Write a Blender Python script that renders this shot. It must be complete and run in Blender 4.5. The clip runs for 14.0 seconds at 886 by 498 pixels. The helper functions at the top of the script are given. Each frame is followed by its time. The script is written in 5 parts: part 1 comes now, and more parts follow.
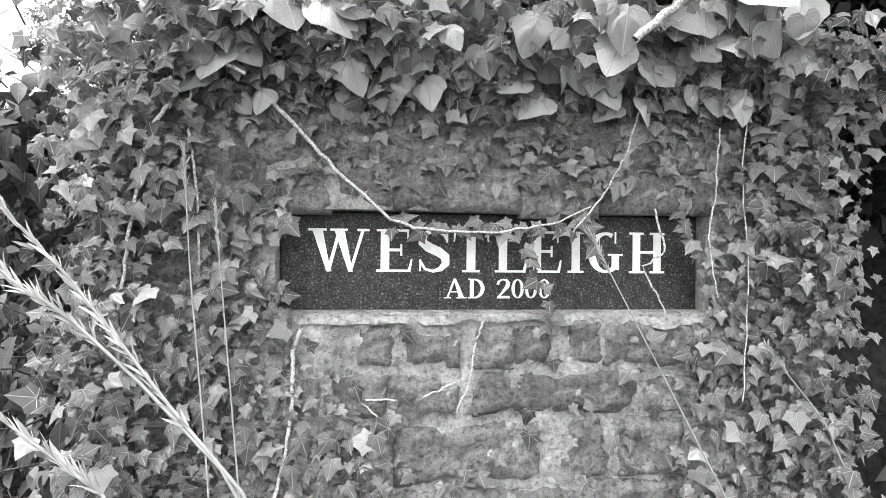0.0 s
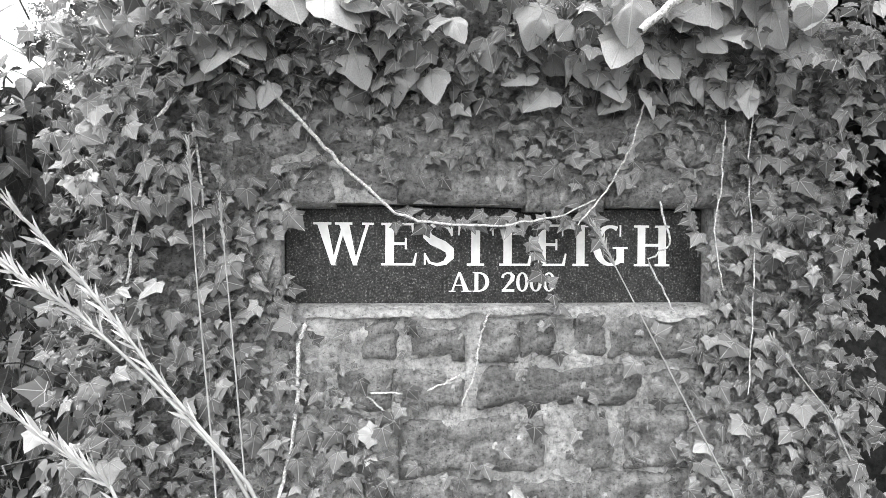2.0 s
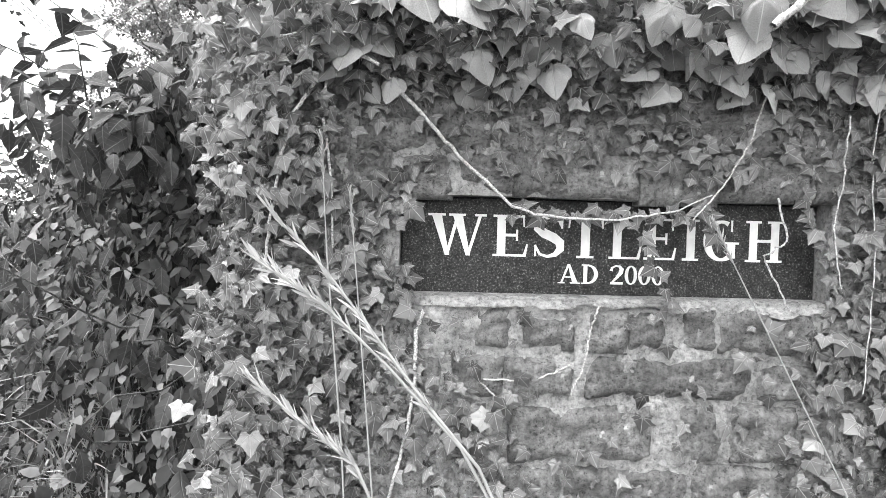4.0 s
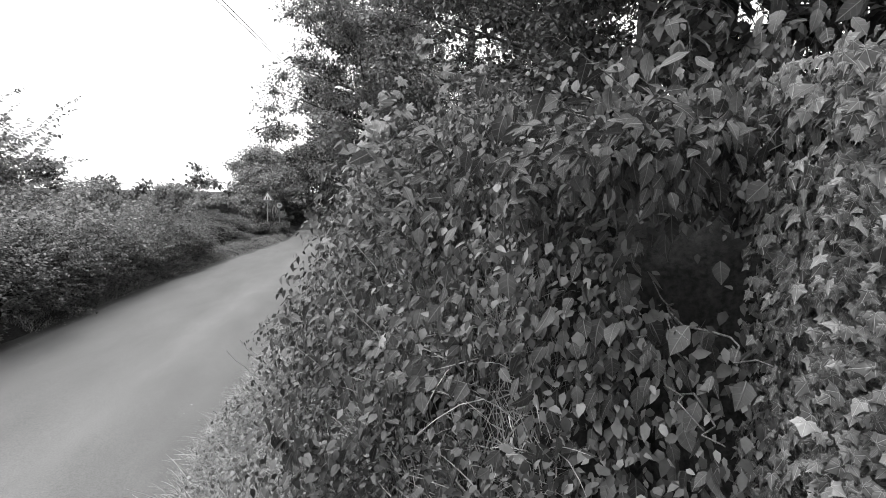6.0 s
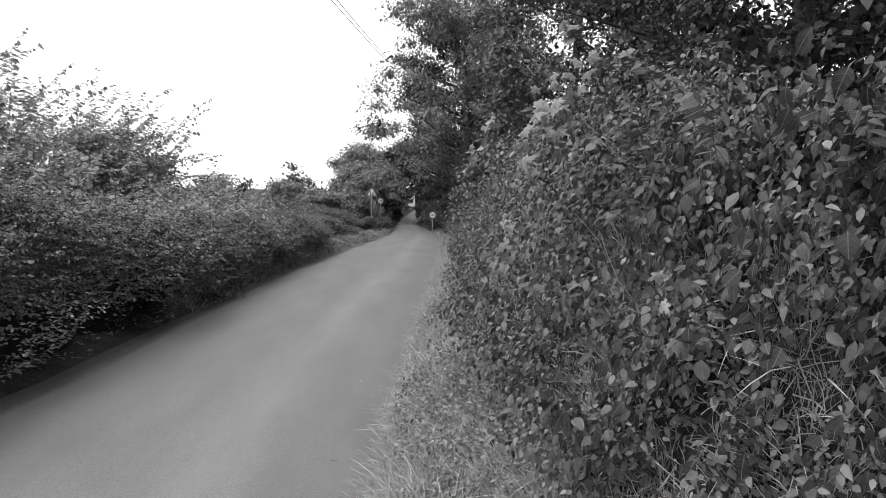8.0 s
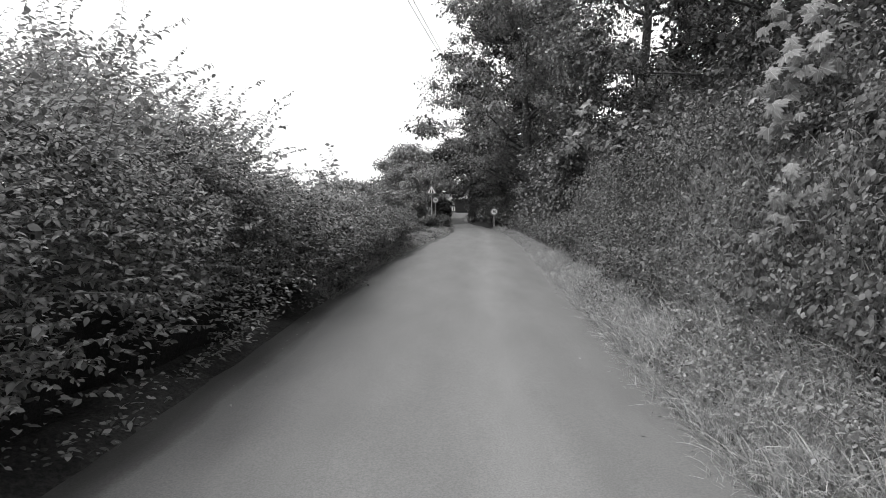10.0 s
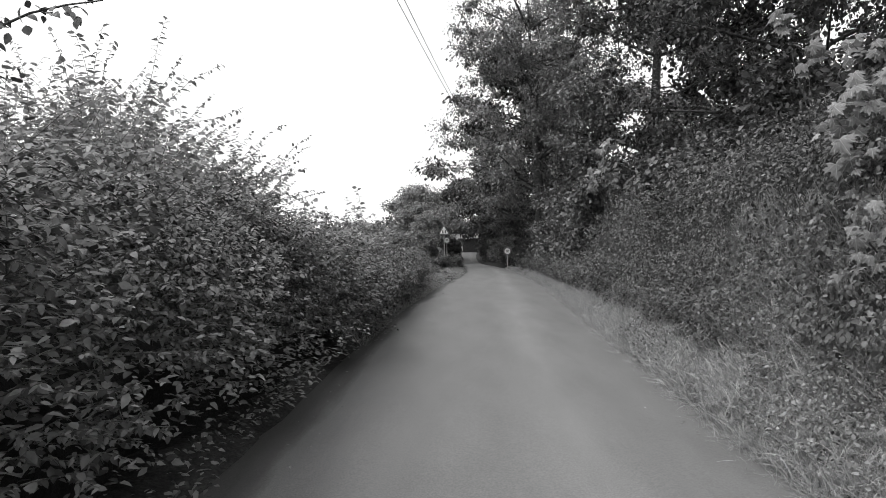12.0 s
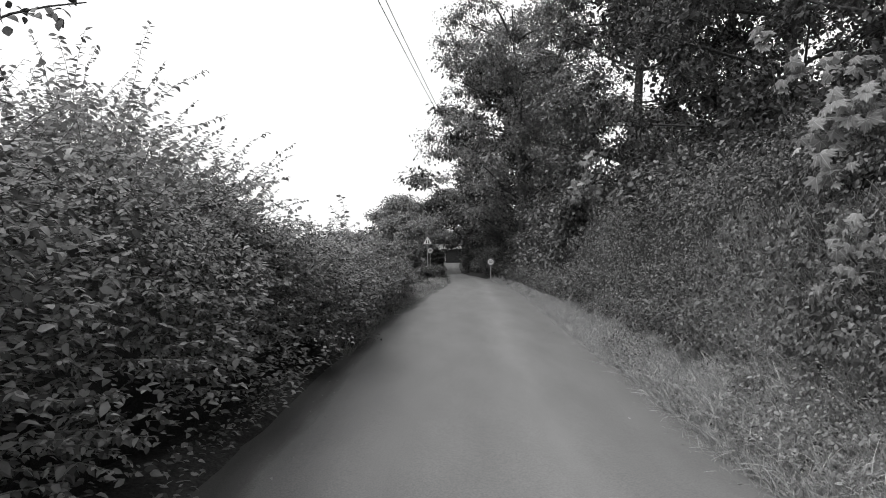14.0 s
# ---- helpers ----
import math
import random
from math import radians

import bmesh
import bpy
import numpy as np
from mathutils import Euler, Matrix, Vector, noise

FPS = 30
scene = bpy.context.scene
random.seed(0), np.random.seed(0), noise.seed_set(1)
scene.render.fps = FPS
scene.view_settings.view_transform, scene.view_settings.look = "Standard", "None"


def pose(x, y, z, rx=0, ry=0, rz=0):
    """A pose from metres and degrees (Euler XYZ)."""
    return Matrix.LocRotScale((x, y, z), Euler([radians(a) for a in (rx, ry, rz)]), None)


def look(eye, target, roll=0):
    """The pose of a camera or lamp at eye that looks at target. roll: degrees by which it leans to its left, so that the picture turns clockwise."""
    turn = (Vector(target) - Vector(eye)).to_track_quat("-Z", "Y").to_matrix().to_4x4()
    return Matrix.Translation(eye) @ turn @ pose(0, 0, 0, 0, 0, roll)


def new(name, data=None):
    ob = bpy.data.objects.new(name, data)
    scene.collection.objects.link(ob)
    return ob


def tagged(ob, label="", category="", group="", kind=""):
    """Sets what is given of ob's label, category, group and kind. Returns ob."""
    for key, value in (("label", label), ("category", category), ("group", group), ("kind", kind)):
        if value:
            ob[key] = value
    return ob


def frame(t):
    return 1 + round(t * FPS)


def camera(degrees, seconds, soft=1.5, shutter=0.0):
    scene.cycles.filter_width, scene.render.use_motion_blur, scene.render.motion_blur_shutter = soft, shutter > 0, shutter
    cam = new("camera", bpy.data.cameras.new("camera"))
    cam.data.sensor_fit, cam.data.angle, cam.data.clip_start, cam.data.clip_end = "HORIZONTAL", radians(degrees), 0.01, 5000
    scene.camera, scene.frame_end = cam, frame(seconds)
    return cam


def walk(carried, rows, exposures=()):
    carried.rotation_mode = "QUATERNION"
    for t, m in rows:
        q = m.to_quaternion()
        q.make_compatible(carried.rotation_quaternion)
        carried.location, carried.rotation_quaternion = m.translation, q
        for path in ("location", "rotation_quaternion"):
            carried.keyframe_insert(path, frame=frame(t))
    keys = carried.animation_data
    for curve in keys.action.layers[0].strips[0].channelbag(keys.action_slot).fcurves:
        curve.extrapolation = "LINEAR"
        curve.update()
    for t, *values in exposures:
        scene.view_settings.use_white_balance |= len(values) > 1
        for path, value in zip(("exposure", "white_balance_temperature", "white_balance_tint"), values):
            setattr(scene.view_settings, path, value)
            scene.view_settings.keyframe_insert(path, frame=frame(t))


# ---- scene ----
cam = camera(73.5, 14.0, soft=0.6)
PATH = [
    (0, 3.930, -0.882, 1.858, -28.05, 0.22, 0.56),
    (0.5, 3.930, -0.882, 1.858, -28.03, 0.28, 0.41),
    (1, 3.930, -0.882, 1.858, -27.92, -0.14, 0.37),
    (1.5, 3.930, -0.882, 1.858, -27.78, -0.23, 0.37),
    (2, 3.930, -0.882, 1.858, -27.61, -0.41, 0.39),
    (2.2, 3.930, -0.882, 1.858, -27.64, -0.43, 0.33),
    (4.3, 3.733, -0.841, 1.876, -21.57, -2.63, 1.33),
    (4.5, 3.623, -0.816, 1.878, -20.32, -2.82, 1.18),
    (5, 3.340, -0.801, 1.925, -15.90, -3.67, 1.30),
    (5.5, 3.133, -0.783, 1.934, -12.75, -4.13, 1.28),
    (6, 2.891, -0.751, 1.982, -10.09, -5.06, 1.32),
    (6.5, 2.656, -0.793, 1.959, -6.84, -5.73, 1.45),
    (7, 2.447, -0.798, 1.904, -4.66, -5.97, 1.32),
    (7.5, 2.309, -0.716, 1.882, -3.45, -5.73, 1.23),
    (8, 2.144, -0.699, 1.837, -2.07, -5.41, 1.25),
    (8.5, 1.884, -0.688, 1.721, -1.15, -5.53, 0.73),
    (9, 1.384, -0.453, 1.412, -0.72, -5.71, 0.38),
    (9.2, 1.149, -0.395, 1.391, -0.44, -5.70, 0.35),
    (11.3, 0.008, 0.028, 1.459, 0.21, -2.19, -0.96),
    (11.5, 0.010, 0.029, 1.451, 0.21, -1.85, -1.03),
    (12, 0.003, -0.000, 1.452, 0.27, -1.03, -1.15),
    (12.5, 0.000, 0.000, 1.450, 0.01, -0.50, -1.00),
    (13, -0.011, -0.003, 1.447, -0.47, -0.28, -0.83),
    (13.5, -0.017, 0.015, 1.443, -0.95, -0.18, -0.75),
    (14, -0.022, 0.020, 1.439, -1.38, -0.04, -0.61),
]
walk(cam, [(t, pose(x, y, z, 90 + pitch, -roll, yaw)) for t, x, y, z, yaw, pitch, roll in PATH],
     exposures=[(0, 1.8), (2.2, 1.8), (4.5, 1.8), (5.5, 1.25), (6.5, 0.65), (8.0, 0.58), (9.2, 0.58), (11.5, 0.45), (14.0, 0.3)])

# ---- world, light ----
world = bpy.data.worlds.new("overcast_sky")
scene.world = world
world.use_nodes = True
wn, wl = world.node_tree.nodes, world.node_tree.links
wn.clear()
sky = wn.new("ShaderNodeTexSky")
sky.sky_type, sky.sun_disc = "NISHITA", False
sky.sun_elevation, sky.sun_rotation = radians(66), radians(-106)
sky.dust_density, sky.air_density = 6.0, 1.0
bw = wn.new("ShaderNodeRGBToBW")
cloud_mix = wn.new("ShaderNodeMix")
cloud_mix.data_type = "RGBA"
cloud_mix.inputs[0].default_value = 0.7
cloud_mix.inputs[7].default_value = (10.5, 10.5, 10.5, 1)
wback = wn.new("ShaderNodeBackground")
wback.inputs[1].default_value = 0.115
wout = wn.new("ShaderNodeOutputWorld")
wl.new(sky.outputs[0], bw.inputs[0])
wl.new(bw.outputs[0], cloud_mix.inputs[6])
wl.new(cloud_mix.outputs[2], wback.inputs[0])
wl.new(wback.outputs[0], wout.inputs[0])

sun_data = bpy.data.lights.new("sun", "SUN")
sun_data.energy, sun_data.angle = 1.5, radians(35)
sun = new("sun", sun_data)
sun.matrix_world = look((-17, -5, 40), (0, 0, 0))

# ---- helpers for building ----
rng = np.random.default_rng(7)


def part(name, bm, material, parent, label=""):
    """Link a bmesh or a mesh as one object under parent."""
    if isinstance(bm, bmesh.types.BMesh):
        me = bpy.data.meshes.new(name)
        bm.to_mesh(me)
        bm.free()
    else:
        me = bm
    if material and not me.materials:
        me.materials.append(material)
    ob = new(name, me)
    ob.parent = parent
    if label:
        ob["label"] = label
    return ob


def raw_mesh(name, verts, tris, material, smooth=True, veins=None):
    """A mesh of triangles from numpy arrays; veins: the leaf template, for its own coordinates."""
    me = bpy.data.meshes.new(name)
    verts, tris = np.asarray(verts, np.float32).reshape(-1, 3), np.asarray(tris, np.int32).reshape(-1, 3)
    me.vertices.add(len(verts))
    me.vertices.foreach_set("co", verts.ravel())
    me.loops.add(tris.size)
    me.loops.foreach_set("vertex_index", tris.ravel())
    me.polygons.add(len(tris))
    me.polygons.foreach_set("loop_start", np.arange(0, tris.size, 3, dtype=np.int32))
    me.polygons.foreach_set("use_smooth", np.full(len(tris), smooth))
    me.update(calc_edges=True)
    me.materials.append(material)
    if veins is not None:
        per = np.tile(veins[0][:, :2], (len(verts) // len(veins[0]), 1))
        me.uv_layers.new(name="UVMap").data.foreach_set("uv", per[tris.ravel()].astype(np.float32).ravel())
    return me


def unit(v):
    return v / np.maximum(np.linalg.norm(v, axis=-1, keepdims=True), 1e-9)


def leaves(template, places, tips, normals, sizes, curl=0.5):
    """Vertices and triangles of many leaves: base at places, blade along tips, face towards normals."""
    V, F = template
    t = unit(tips)
    b = unit(np.cross(t, normals))
    n = np.cross(b, t)
    n_leaf = len(places)
    bend = 1 + curl * rng.normal(size=(n_leaf, 1, 1))
    wide = 1 + 0.15 * rng.normal(size=(n_leaf, 1, 1))
    s = np.asarray(sizes).reshape(-1, 1, 1)
    co = places[:, None] + s * (wide * V[None, :, 0:1] * b[:, None] + V[None, :, 1:2] * t[:, None] + bend * V[None, :, 2:3] * n[:, None])
    tri = F[None] + (np.arange(n_leaf) * len(V))[:, None, None]
    return co.reshape(-1, 3), tri.reshape(-1, 3)


def join(*pairs):
    """Several (vertices, triangles) as one."""
    vs, fs, k = [], [], 0
    for v, f in pairs:
        vs.append(v)
        fs.append(f + k)
        k += len(v)
    return np.concatenate(vs), np.concatenate(fs)


def mirrored_fan(half, centre, bow=0.1):
    """A lobed leaf: the right half outline from base to tip, mirrored; a ring inside puffs up between the veins."""
    pts = [(x, y, -bow * (y * y) - 0.25 * abs(x) ** 1.5) for x, y in half]
    pts += [(-x, y, z) for x, y, z in reversed(pts[1:-1])]
    mid = np.array([0, centre, 0.0])
    out = np.array(pts)
    reach = np.linalg.norm((out - mid)[:, :2], axis=1)
    near = (np.roll(reach, 1) + np.roll(reach, -1)) / 2
    ring = mid + (out - mid) * 0.55
    ring[:, 2] += np.where(reach < near, 0.07, -0.015)
    V = np.concatenate([out, ring, mid[None]])
    k = len(out)
    F = []
    for a in range(k):
        b = (a + 1) % k
        F += [(2 * k, k + a, k + b), (k + a, a, b), (k + a, b, k + b)]
    return V, np.array(F)


def ovate(rows, droop=0.3, fold=0.1):
    """A simple pointed leaf: rows of (y, half width), folded along its midrib."""
    V, F = [(0, 0, 0)], []
    for y, w in rows:
        z = -droop * y * y
        V += [(-w, y, z + fold * w * 2), (0, y, z), (w, y, z + fold * w * 2)]
    V.append((0, 1, -droop))
    F += [(0, 2, 1), (0, 3, 2)]
    for k in range(len(rows) - 1):
        a, c = 1 + 3 * k, 4 + 3 * k
        F += [(a, a + 1, c + 1), (a, c + 1, c), (a + 1, a + 2, c + 2), (a + 1, c + 2, c + 1)]
    a, e = 1 + 3 * (len(rows) - 1), len(V) - 1
    F += [(a, a + 1, e), (a + 1, a + 2, e)]
    return np.array(V, float), np.array(F)


IVY = mirrored_fan([(0, 0.1), (0.12, -0.04), (0.34, -0.1), (0.34, 0.08), (0.44, 0.2), (0.62, 0.32), (0.42, 0.41), (0.28, 0.5), (0.2, 0.68), (0.08, 0.88), (0, 1.04)], 0.2)
IVY_BROAD = mirrored_fan([(0, 0.08), (0.16, -0.06), (0.36, -0.06), (0.42, 0.12), (0.6, 0.34), (0.38, 0.45), (0.26, 0.62), (0.12, 0.86), (0, 1.02)], 0.26, 0.2)
IVY_OLD = mirrored_fan([(0, 0.1), (0.16, -0.06), (0.4, -0.05), (0.56, 0.14), (0.57, 0.36), (0.44, 0.52), (0.34, 0.7), (0.16, 0.9), (0, 1.0)], 0.32, 0.28)
MAPLE = mirrored_fan([(0, 0.1), (0.22, -0.05), (0.45, 0.0), (0.36, 0.18), (0.72, 0.36), (0.52, 0.42), (0.6, 0.56), (0.26, 0.5), (0.3, 0.74), (0.14, 0.74), (0, 1.05)], 0.3, 0.25)
OVATE = ovate([(0.14, 0.17), (0.38, 0.31), (0.66, 0.24), (0.86, 0.1)], 0.3)
SMALL = ovate([(0.3, 0.27), (0.65, 0.22)], 0.22)
TINY = ovate([(0.42, 0.33)], 0.2)
SPIKE = ovate([(0.3, 0.055), (0.7, 0.045)], 0.1)


def blade_template():
    V, F = [], []
    for k, (y, w) in enumerate(((0, 0.012), (0.35, 0.012), (0.65, 0.01), (0.85, 0.006), (1, 0.001))):
        z = 0.55 * y ** 2.2
        V += [(-w, y - 0.25 * y ** 3, z), (w, y - 0.25 * y ** 3, z)]
        if k:
            a = 2 * k - 2
            F += [(a, a + 1, a + 3), (a, a + 3, a + 2)]
    return np.array(V), np.array(F)


BLADE = blade_template()


def tube(path, radii, sides=6):
    """A tapered tube along points, as vertices and triangles."""
    path = np.asarray(path, float)
    tang = unit(np.gradient(path, axis=0))
    ref = np.array([0.31, 0.17, 0.93])
    side = unit(np.cross(tang, ref))
    up = np.cross(side, tang)
    a = np.arange(sides) / sides * 2 * np.pi
    ring = path[:, None] + np.asarray(radii, float).reshape(-1, 1, 1) * (np.cos(a)[None, :, None] * side[:, None] + np.sin(a)[None, :, None] * up[:, None])
    F = []
    for k in range(len(path) - 1):
        for j in range(sides):
            p, q = k * sides + j, k * sides + (j + 1) % sides
            F += [(p, q, q + sides), (p, q + sides, p + sides)]
    return ring.reshape(-1, 3), np.array(F)


def wander(a, b, n, jitter, sag=0.0):
    """Points from a to b that wander a little."""
    s = np.linspace(0, 1, n)[:, None]
    line = np.asarray(a, float) * (1 - s) + np.asarray(b, float) * s
    off = np.cumsum(rng.normal(size=(n, 3)), axis=0)
    off -= off[0] + (off[-1] - off[0]) * s
    line += jitter * off
    line[:, 2] -= sag * 4 * (s * (1 - s))[:, 0]
    return line


def smooth(a, b, v):
    u = np.clip((np.asarray(v, float) - a) / (b - a), 0, 1)
    return u * u * (3 - 2 * u)


_lat = np.random.default_rng(3).normal(size=(64, 64))


def wobble(x, y, scale=1.0):
    """Smooth random field of about unit size."""
    u, v = np.asarray(x, float) / scale, np.asarray(y, float) / scale
    i, j = np.floor(u).astype(int), np.floor(v).astype(int)
    fu, fv = u - i, v - j
    fu, fv = fu * fu * (3 - 2 * fu), fv * fv * (3 - 2 * fv)
    g = lambda a, b: _lat[a % 64, b % 64]
    return (g(i, j) * (1 - fu) + g(i + 1, j) * fu) * (1 - fv) + (g(i, j + 1) * (1 - fu) + g(i + 1, j + 1) * fu) * fv


# ---- materials ----
def material(name):
    m = bpy.data.materials.new(name)
    m.use_nodes = True
    nt = m.node_tree
    bsdf = next(n for n in nt.nodes if n.type == "BSDF_PRINCIPLED")
    return m, nt.nodes, nt.links, bsdf


def grey(v):
    return (v, v, v, 1)


def ramp(nodes, stops):
    r = nodes.new("ShaderNodeValToRGB")
    while len(r.color_ramp.elements) < len(stops):
        r.color_ramp.elements.new(0.5)
    for e, (p, v) in zip(r.color_ramp.elements, stops):
        e.position, e.color = p, grey(v)
    return r


def noise_tex(nodes, links, scale, detail=4, coord="Object", rough=0.6, stretch=None):
    tc = nodes.new("ShaderNodeTexCoord")
    t = nodes.new("ShaderNodeTexNoise")
    t.inputs["Scale"].default_value, t.inputs["Detail"].default_value, t.inputs["Roughness"].default_value = scale, detail, rough
    if stretch:
        mp = nodes.new("ShaderNodeMapping")
        mp.inputs["Scale"].default_value = stretch
        links.new(tc.outputs[coord], mp.inputs["Vector"])
        links.new(mp.outputs[0], t.inputs["Vector"])
    else:
        links.new(tc.outputs[coord], t.inputs["Vector"])
    return t


def multiply(nodes, links, a, b, mode="MULTIPLY", fac=1.0):
    m = nodes.new("ShaderNodeMix")
    m.data_type, m.blend_type = "RGBA", mode
    m.inputs[0].default_value = fac
    links.new(a, m.inputs[6])
    links.new(b, m.inputs[7])
    return m.outputs[2]


def leaf_material(name, low, high, rough=0.45, through_light=0.3, single=False, veined=False, gloss=0.25):
    """Leaf: tone varies leaf by leaf and blotch by blotch, light shines through a little."""
    m, nodes, links, bsdf = material(name)
    src = nodes.new("ShaderNodeObjectInfo" if single else "ShaderNodeNewGeometry")
    r = ramp(nodes, [(0.0, low), (0.55, (low + high) / 2), (0.92, high), (1.0, min(high * 1.25, 0.6))])
    links.new(src.outputs["Random" if single else "Random Per Island"], r.inputs[0])
    blotch = ramp(nodes, [(0.3, 0.75), (0.7, 1.1)])
    nz = noise_tex(nodes, links, 35.0, 3)
    links.new(nz.outputs[0], blotch.inputs[0])
    col = multiply(nodes, links, r.outputs[0], blotch.outputs[0])
    if veined:
        # pale midrib and side veins in the leaf's own coordinates
        uvm = nodes.new("ShaderNodeUVMap")
        sp = nodes.new("ShaderNodeSeparateXYZ")
        links.new(uvm.outputs[0], sp.inputs[0])

        def calc(op, p, q=None, clamp=False):
            k = nodes.new("ShaderNodeMath")
            k.operation, k.use_clamp = op, clamp
            for slot, v in ((0, p), (1, q)):
                if v is None:
                    continue
                if isinstance(v, (int, float)):
                    k.inputs[slot].default_value = v
                else:
                    links.new(v, k.inputs[slot])
            return k.outputs[0]

        ax_ = calc("ABSOLUTE", sp.outputs[0])
        mid = calc("SUBTRACT", 1.0, calc("MULTIPLY", ax_, 45.0), True)
        if veined == "palm":
            up_ = calc("SUBTRACT", sp.outputs[1], 0.06)
            far_ = calc("SQRT", calc("ADD", calc("MULTIPLY", ax_, ax_), calc("MULTIPLY", up_, up_)))
            lines = calc("MULTIPLY", calc("PINGPONG", calc("ARCTAN2", ax_, up_), 0.42), far_)
            side = calc("MULTIPLY", calc("SUBTRACT", 1.0, calc("MULTIPLY", lines, 55.0), True), 0.8)
        else:
            lines = calc("PINGPONG", calc("SUBTRACT", sp.outputs[1], calc("MULTIPLY", ax_, 0.75)), 0.11)
            side = calc("MULTIPLY", calc("SUBTRACT", 1.0, calc("MULTIPLY", lines, 70.0), True), 0.35)
        vein = calc("MAXIMUM", mid, side)
        vm = nodes.new("ShaderNodeMix")
        vm.data_type = "RGBA"
        links.new(calc("MULTIPLY", vein, 0.75), vm.inputs[0])
        links.new(col, vm.inputs[6])
        vm.inputs[7].default_value = grey(min(0.55, high * 2.4))
        col = vm.outputs[2]
        vb = nodes.new("ShaderNodeBump")
        vb.inputs["Strength"].default_value, vb.inputs["Distance"].default_value = 0.5, 0.004
        links.new(vein, vb.inputs["Height"])
        links.new(vb.outputs[0], bsdf.inputs["Normal"])
    links.new(col, bsdf.inputs["Base Color"])
    bsdf.inputs["Roughness"].default_value = rough
    bsdf.inputs["Specular IOR Level"].default_value = gloss
    tr = nodes.new("ShaderNodeBsdfTranslucent")
    links.new(col, tr.inputs[0])
    mix = nodes.new("ShaderNodeMixShader")
    mix.inputs[0].default_value = through_light
    out = next(n for n in nodes if n.type == "OUTPUT_MATERIAL")
    links.new(bsdf.outputs[0], mix.inputs[1])
    links.new(tr.outputs[0], mix.inputs[2])
    links.new(mix.outputs[0], out.inputs[0])
    return m


def rough_material(name, stops, scale, bump=0.3, bump_scale=None, rough=0.9, second=None, random=0.0):
    """Mineral or wood: two noises of tone, fine relief."""
    m, nodes, links, bsdf = material(name)
    n1 = noise_tex(nodes, links, scale, 6)
    r1 = ramp(nodes, stops)
    links.new(n1.outputs[0], r1.inputs[0])
    col = r1.outputs[0]
    n2 = noise_tex(nodes, links, second or scale * 7, 5)
    r2 = ramp(nodes, [(0.36, 0.45), (0.64, 1.4)])
    links.new(n2.outputs[0], r2.inputs[0])
    col = multiply(nodes, links, col, r2.outputs[0])
    if random:
        oi = nodes.new("ShaderNodeObjectInfo")
        r3 = ramp(nodes, [(0.0, 1 - random), (1.0, 1 + random)])
        links.new(oi.outputs["Random"], r3.inputs[0])
        col = multiply(nodes, links, col, r3.outputs[0])
    links.new(col, bsdf.inputs["Base Color"])
    bsdf.inputs["Roughness"].default_value = rough
    bsdf.inputs["Specular IOR Level"].default_value = 0.25
    b = nodes.new("ShaderNodeBump")
    b.inputs["Strength"].default_value, b.inputs["Distance"].default_value = bump, 0.02
    n3 = noise_tex(nodes, links, bump_scale or scale * 4, 8, rough=0.7)
    links.new(n3.outputs[0], b.inputs["Height"])
    links.new(b.outputs[0], bsdf.inputs["Normal"])
    return m


def plain(name, v, rough=0.5):
    m, nodes, links, bsdf = material(name)
    nz = noise_tex(nodes, links, 60, 3)
    r = ramp(nodes, [(0.3, v * 0.85), (0.7, v)])
    links.new(nz.outputs[0], r.inputs[0])
    links.new(r.outputs[0], bsdf.inputs["Base Color"])
    bsdf.inputs["Roughness"].default_value = rough
    return m


